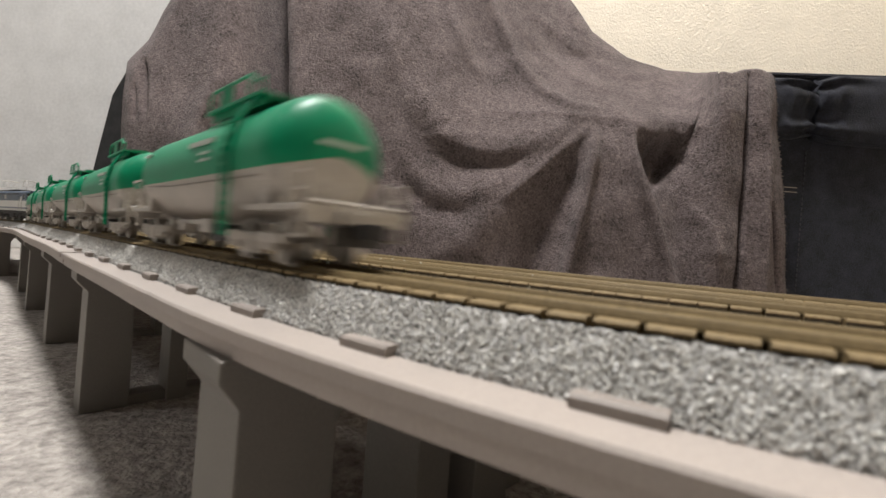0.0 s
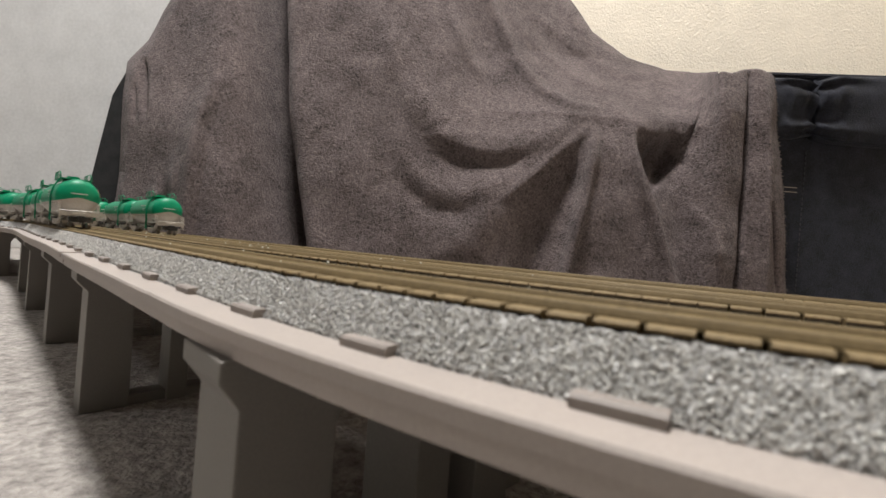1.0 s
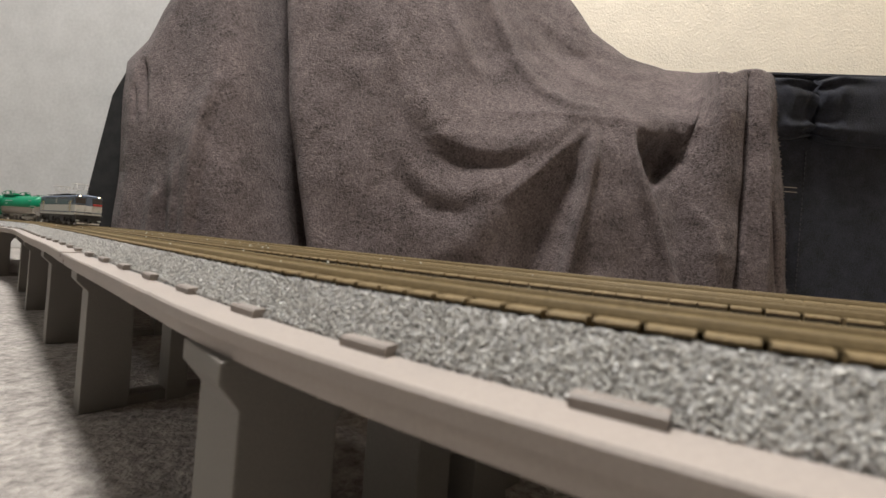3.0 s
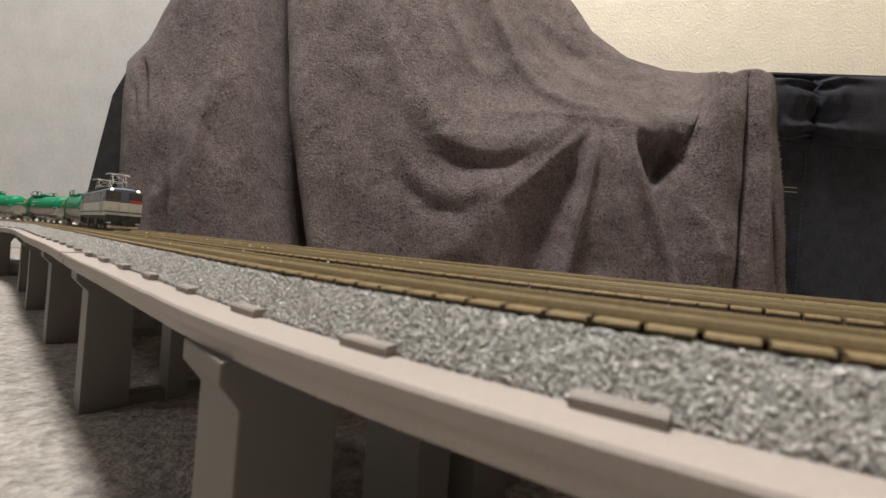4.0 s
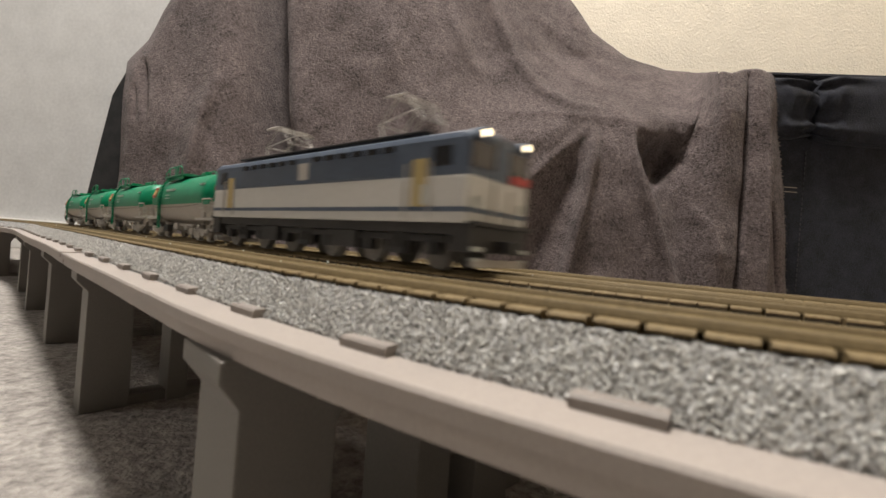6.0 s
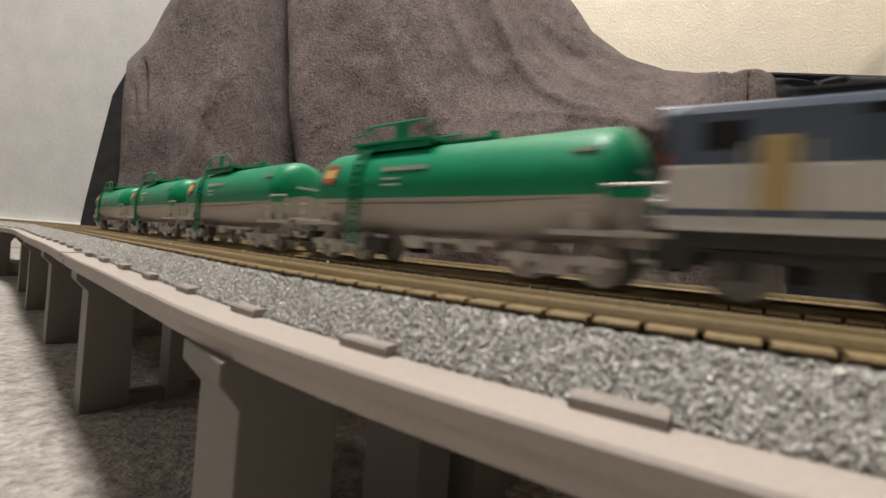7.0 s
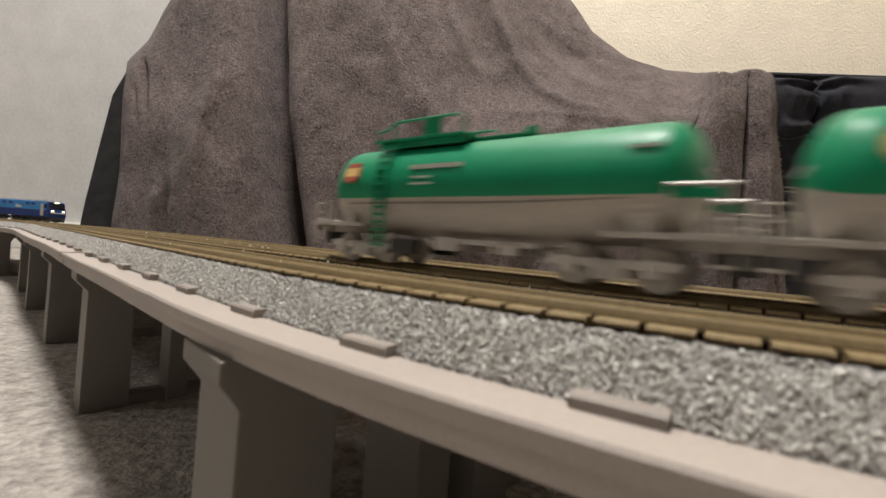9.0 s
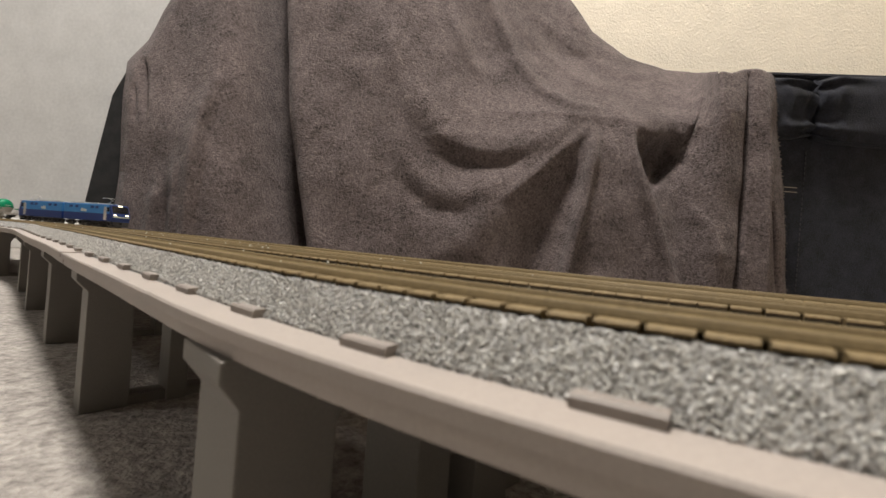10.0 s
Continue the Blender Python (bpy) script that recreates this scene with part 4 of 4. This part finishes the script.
def box_cab_loco():
    """Electric locomotive in ivory and slate blue, 102 mm over the body, three two-axle bogies."""
    e = empty("electric_locomotive")
    h = 51.2
    shell(-h, h, 18.6, 8.3, 16.6, 0.5, M["loco_white"], e, "lower_body", "ivory lower body side")
    shell(-h + 0.15, h - 0.15, 18.5, 16.4, 23.4, 0.6, M["loco_blue"], e, "upper_body", "slate blue upper body side")
    # curved roof
    bm = bmesh.new()
    prof = [(-9.3, 22.9), (-8.9, 23.9), (-7.4, 24.6), (-4, 25.1), (0, 25.3), (4, 25.1), (7.4, 24.6), (8.9, 23.9), (9.3, 22.9)]
    rings = [[bm.verts.new((x, y * k, 22.9 + (z - 22.9) * q)) for y, z in prof] for x, k, q in ((-h - 0.2, 0.97, 0.55), (-h + 2, 1, 1), (h - 2, 1, 1), (h + 0.2, 0.97, 0.55))]
    for a, b in zip(rings, rings[1:]):
        for j in range(len(prof) - 1):
            bm.faces.new((a[j], a[j + 1], b[j + 1], b[j]))
        bm.faces.new((a[0], b[0], b[-1], a[-1]))
    bm.faces.new(rings[0]), bm.faces.new(rings[-1])
    mpart("roof", bm, M["loco_blue"], e, "grey-blue curved roof", smooth=False)
    mpart("roof_walk", boxes([((0, s * 6.4, 25.5), (78, 2.4, 0.4)) for s in (-1, 1)] + [((0, 0, 25.9), (26, 8, 1.6)), ((0, 0, 25.6), (60, 3, 1.0))], 0.15), M["dark"], e, "dark roof walkway and equipment hood")
    mpart("waist_line", boxes([((0, s * 9.22, 10.6), (2 * h - 0.4, 0.3, 0.9)) for s in (-1, 1)] + [((t * (h - 0.1), 0, 10.6), (0.4, 18.5, 0.9)) for t in (-1, 1)]), M["loco_blue"], e, "slate blue stripe")
    for s in (-1, 1):
        for x0, x1 in ((-33, -3), (3, 33)):
            mpart("louvre_panel", boxes([(((x0 + x1) / 2, s * 9.2, 19.2), (x1 - x0, 0.4, 4.6))], 0.1), M["loco_window"], e, "dark louvred panel")
            n = 6
            for k in range(n):
                x = x0 + (x1 - x0) * (k + 0.5) / n
                mpart("upper_window", boxes([((x, s * 9.3, 22.2), (3.4, 0.4, 1.2))], 0.1), M["black"], e)
        for t in (-1, 1):
            mpart("cab_door", boxes([((t * 39.6, s * 9.18, 15.4), (3.6, 0.5, 8.8))], 0.15), M["pale_door"], e, "pale ochre cab door")
            mpart("cab_window", boxes([((t * 45.0, s * 9.18, 20.0), (4.6, 0.4, 3.6))], 0.2), M["black"], e, "dark cab side window")
            bm = bmesh.new()
            for dx in (-3.2, 3.2):
                rod(bm, (t * 39.6 + dx, s * 9.8, 9), (t * 39.6 + dx, s * 9.8, 19), 0.2)
            mpart("door_handrail", bm, M["silver"], e)
        mpart("number_plate", boxes([((0, s * 9.2, 19.6), (4.2, 0.5, 4.0))], 0.1), M["silver"], e, "pale plate between the panels")
        mpart("side_print", boxes([((41.5, s * 9.4, 13.2), (2.2, 0.2, 3.6))]), M["letter"], e)
    for t in (-1, 1):
        mpart("windscreen", boxes([((t * (h + 0.02), s * 5.6, 20.2), (0.5, 6.6, 4.5)) for s in (-1, 1)], 0.15), M["brown_glass"], e, "dark windscreen pair")
        mpart("front_door", boxes([((t * (h + 0.05), 0, 17.6), (0.5, 4.0, 11.0))], 0.15), M["loco_blue"], e, "front gangway door")
        mpart("door_skirt", boxes([((t * (h + 0.12), 0, 13.8), (0.6, 4.0, 5.0))], 0.1), M["loco_white"], e)
        mpart("train_plate", boxes([((t * (h + 0.25), t * 6.0, 17.4), (0.5, 6.2, 1.6))], 0.1), M["red"], e, "red plate under the windscreen")
        mpart("front_skirt", boxes([((t * (h - 1.5), 0, 5.8), (4.6, 17.4, 4.8)), ((t * (h + 0.9), 0, 8.3), (1.8, 18.0, 0.8))], 0.2), M["dark"], e, "black front skirt and footboard")
        mpart("snow_plough", boxes([((t * (h + 0.9), 0, 1.6), (1.0, 15.5, 1.4))], 0.2), M["frame_grey"], e, "grey rail guard")
        mpart("coupler", boxes([((t * (h + 2.2), 0, 4.6), (4.4, 2.4, 2.2))], 0.2), M["dark"], e)
        for s in (-1, 1):
            bm = bmesh.new()
            bmesh.ops.create_cone(bm, cap_ends=True, segments=16, radius1=1.15, radius2=1.0, depth=2.4, matrix=Matrix.Translation((t * (h - 0.2), s * 6.5, 23.9)) @ Matrix.Rotation(math.pi / 2, 4, "Y"))
            hl = mpart("headlight", bm, M["loco_blue"], e, "round headlight housing")
            bm = bmesh.new()
            bmesh.ops.create_uvsphere(bm, u_segments=12, v_segments=8, radius=0.7, matrix=Matrix.Translation((t * (h + 0.95), s * 6.5, 23.9)) @ Matrix.Diagonal((0.4, 1, 1, 1)))
            mpart("lens", bm, M["head"] if t > 0 else M["black"], hl, "lit lens" if t > 0 else "")
            bm = bmesh.new()
            bmesh.ops.create_cone(bm, cap_ends=True, segments=14, radius1=0.9, radius2=0.9, depth=0.8, matrix=Matrix.Translation((t * (h + 0.3), s * 7.0, 12.2)) @ Matrix.Rotation(math.pi / 2, 4, "Y"))
            mpart("marker_light", bm, M["letter"], e)
            mpart("front_step", boxes([((t * (h + 0.8), s * 7.2, 4.0), (1.6, 2.2, 0.8)), ((t * (h + 0.8), s * 7.0, 2.2), (1.2, 1.6, 0.6))], 0.15), M["letter"], e, "pale step and hose")
            mpart("front_handrail", rod(bmesh.new(), (t * (h + 0.6), s * 2.6, 8), (t * (h + 0.6), s * 2.6, 15), 0.22), M["silver"], e)
    for x in (-33, 0, 33):
        bogie(e, x, 18.0, 3.6, M["dark"], frame_z=5.4, deep=4.4, tread=M["loco_wheel"])
    mpart("underframe", boxes([((0, 0, 7.4), (2 * h - 3, 16.6, 2.2))], 0.2), M["dark"], e, "dark underframe sill")
    for x in (-16.5, 16.5):
        for s in (-1, 1):
            mpart("equipment_box", boxes([((x, s * 7.4, 4.4), (9, 2.4, 3.6))], 0.2), M["dark"], e)
    pantograph(e, -24, 8.6)
    pantograph(e, 27, 9.4)
    return tagged(e, "ivory and slate blue model electric locomotive with raised pantographs", "locomotive", "locomotives")


def twin_unit_loco():
    """Two-section electric locomotive in two blues, about 166 mm long."""
    e = empty("twin_unit_locomotive")
    for t in (-1, 1):
        a, b = (1.6, 82.0)
        x0, x1 = (a, b - 4) if t > 0 else (-b + 4, -a)
        shell(min(x0, x1), max(x0, x1), 18.8, 6.2, 14.2, 0.4, M["navy"], e, "lower_body", "navy lower body side")
        shell(min(x0, x1), max(x0, x1), 18.7, 14.0, 24.2, 0.9, M["sky_blue"], e, "upper_body", "bright blue upper body side")
        # sloped cab nose
        bm = bmesh.new()
        prof = [(78.2, 6.2), (82.6, 6.2), (83.0, 12.5), (82.2, 15.0), (79.5, 24.0), (78.2, 24.0)]
        rows = [[bm.verts.new((t * x, y, z)) for x, z in prof] for y in (-9.3, 9.3)]
        for j in range(len(prof)):
            k = (j + 1) % len(prof)
            bm.faces.new((rows[0][j], rows[0][k], rows[1][k], rows[1][j]))
        bm.faces.new(rows[0]), bm.faces.new(rows[1])
        nose = mpart("cab_nose", bm, M["navy"], e, "navy sloped cab front")
        bm = bmesh.new()
        q = [(82.05, 15.8), (79.9, 23.0)]
        w = [[bm.verts.new((t * (x + d), y, z)) for x, z in q for d in (0.0, 0.35)] for y in (-8.3, 8.3)]
        for i, j in ((0, 1), (1, 3), (3, 2), (2, 0)):
            bm.faces.new((w[0][i], w[0][j], w[1][j], w[1][i]))
        bm.faces.new([w[0][i] for i in (0, 1, 3, 2)]), bm.faces.new([w[1][i] for i in (0, 1, 3, 2)])
        mpart("windscreen", bm, M["black"], nose, "wide dark windscreen")
        mpart("top_light", boxes([((t * 80.6, 0, 23.2), (0.9, 4.2, 0.9))], 0.2), M["head"] if t > 0 else M["letter"], nose)
        mpart("headlight", boxes([((t * 82.9, s * 6.2, 13.4), (0.8, 2.6, 1.0)) for s in (-1, 1)], 0.2), M["head"] if t > 0 else M["letter"], nose, "lit headlight pair" if t > 0 else "")
        mpart("front_band", boxes([((t * 83.0, 0, 11.3), (0.5, 17.0, 1.2))], 0.1), M["letter"], nose, "pale band across the nose")
        mpart("snow_plough", boxes([((t * 82.4, 0, 2.4), (2.2, 15.5, 2.6)), ((t * 81.0, 0, 5.0), (4, 17.6, 2.4))], 0.25), M["dark"], e)
        mpart("coupler", boxes([((t * 84.6, 0, 4.6), (4.4, 2.4, 2.0))], 0.2), M["dark"], e)
        for s in (-1, 1):
            mpart("cab_door", boxes([((t * 71.5, s * 9.3, 14.6), (4.2, 0.5, 14.0))], 0.15), M["frame_grey"], e, "grey cab door")
            mpart("cab_window", boxes([((t * 76.0, s * 9.25, 19.0), (3.4, 0.4, 4.6))], 0.2), M["black"], e)
            for x in (14, 24, 50, 58):
                mpart("louvre_panel", boxes([((t * x, s * 9.3, 20.8), (5.4, 0.4, 2.6))], 0.1), M["navy"], e)
            mpart("body_mark", boxes([((t * 36, s * 9.36, 16.8), (9, 0.3, 2.4)), ((t * 34, s * 9.36, 18.6), (4, 0.3, 1.0))], 0.1), M["letter"], e, "pale bar-shaped marking")
        for x in (18, 42, 66):
            bogie(e, t * x, 16.0, 3.6, M["dark"], frame_z=4.6, deep=3.4, tread=M["loco_wheel"])
        mpart("roof_equipment", boxes([((t * 30, 0, 24.9), (46, 11, 1.6)), ((t * 20, 0, 25.6), (12, 7, 1.4)), ((t * 48, 3, 25.6), (8, 3, 1.2))], 0.3), M["frame_grey"], e, "grey roof equipment")
        pantograph(e, t * 64, 5.8, single=True)
    mpart("gangway", boxes([((0, 0, 14.4), (4.4, 14, 15))], 0.3), M["dark"], e, "black gangway bellows")
    return tagged(e, "two-section blue model electric locomotive with lit headlights", "locomotive", "locomotives")


# ---------------------------------------------------------------- running
def body_pose(s, off, half):
    """A vehicle carried by two points of the track, nose towards falling s."""
    drop = DROP[min(range(4), key=lambda i: abs(TRACKS[i] + CENTRE - off))]
    x0, y0, _ = along(s - half, off)
    x1, y1, _ = along(s + half, off)
    a = math.atan2(y0 - y1, x0 - x1)
    return Matrix.Translation(((x0 + x1) / 2, (y0 + y1) / 2, RAIL_Z - drop)) @ Matrix.Rotation(a, 4, "Z")


WAGON, ENGINE, TWIN = 90.0 * K, 105.5 * K, 170.0 * K
first_wagon, engine_in, twin = tank_wagon(), box_cab_loco(), twin_unit_loco()
first_wagon["label"] = "green and grey model tank wagon at the tail of its train"
engine_out = copy_thing(engine_in, Matrix())
for door in engine_out.children:
    if door.name.startswith("cab_door"):
        door.data = door.data.copy()
        door.data.materials[0] = M["loco_white"]
        door["label"] = "ivory cab door"
engine_out["label"] = "ivory and slate blue model electric locomotive leaving with tank wagons"
runs = []       # vehicle, track, middle at 0 s, speed, half the bogie distance, turned about


def make_up(track_no, tail, speed, wagons, engine=None, engine_len=0.0, engine_half=0.0, toward=False):
    """Trains that leave have their tail at the low end of the line; trains that come have their head there."""
    off = TRACKS[track_no] + CENTRE
    s = tail
    if toward and engine:
        runs.append((engine, off, s + engine_len / 2, speed, engine_half, False))
        s += engine_len
    for k in range(wagons):
        w = first_wagon if not runs else copy_thing(first_wagon, Matrix())
        if w is not first_wagon:
            w["label"] = "green and grey model tank wagon with top walkway"
        runs.append((w, off, s + WAGON / 2, speed, 26 * K, not toward))
        s += WAGON
    if engine and not toward:
        runs.append((engine, off, s + engine_len / 2, speed, engine_half, True))


make_up(0, 0.0579 - 0.011, 0.2780, 5, engine_out, ENGINE, 33 * K)
make_up(2, 0.2336 - 0.004, 0.1567, 5)
make_up(1, 1.0411 - 0.001, -0.1651, 4, engine_in, ENGINE, 33 * K, toward=True)
make_up(3, 1.8482 - 0.005, -0.1197, 2, twin, TWIN, 42 * K, toward=True)


def motions():
    times = [0.25 * k for k in range(41)]
    for ob, off, s0, v, half, turned in runs:
        rows = []
        for t in times:
            m = body_pose(s0 + v * t, off, half)
            if turned:
                m = m @ Matrix.Rotation(math.pi, 4, "Z")
            rows.append((t, m))
        walk(ob, rows)


motions()
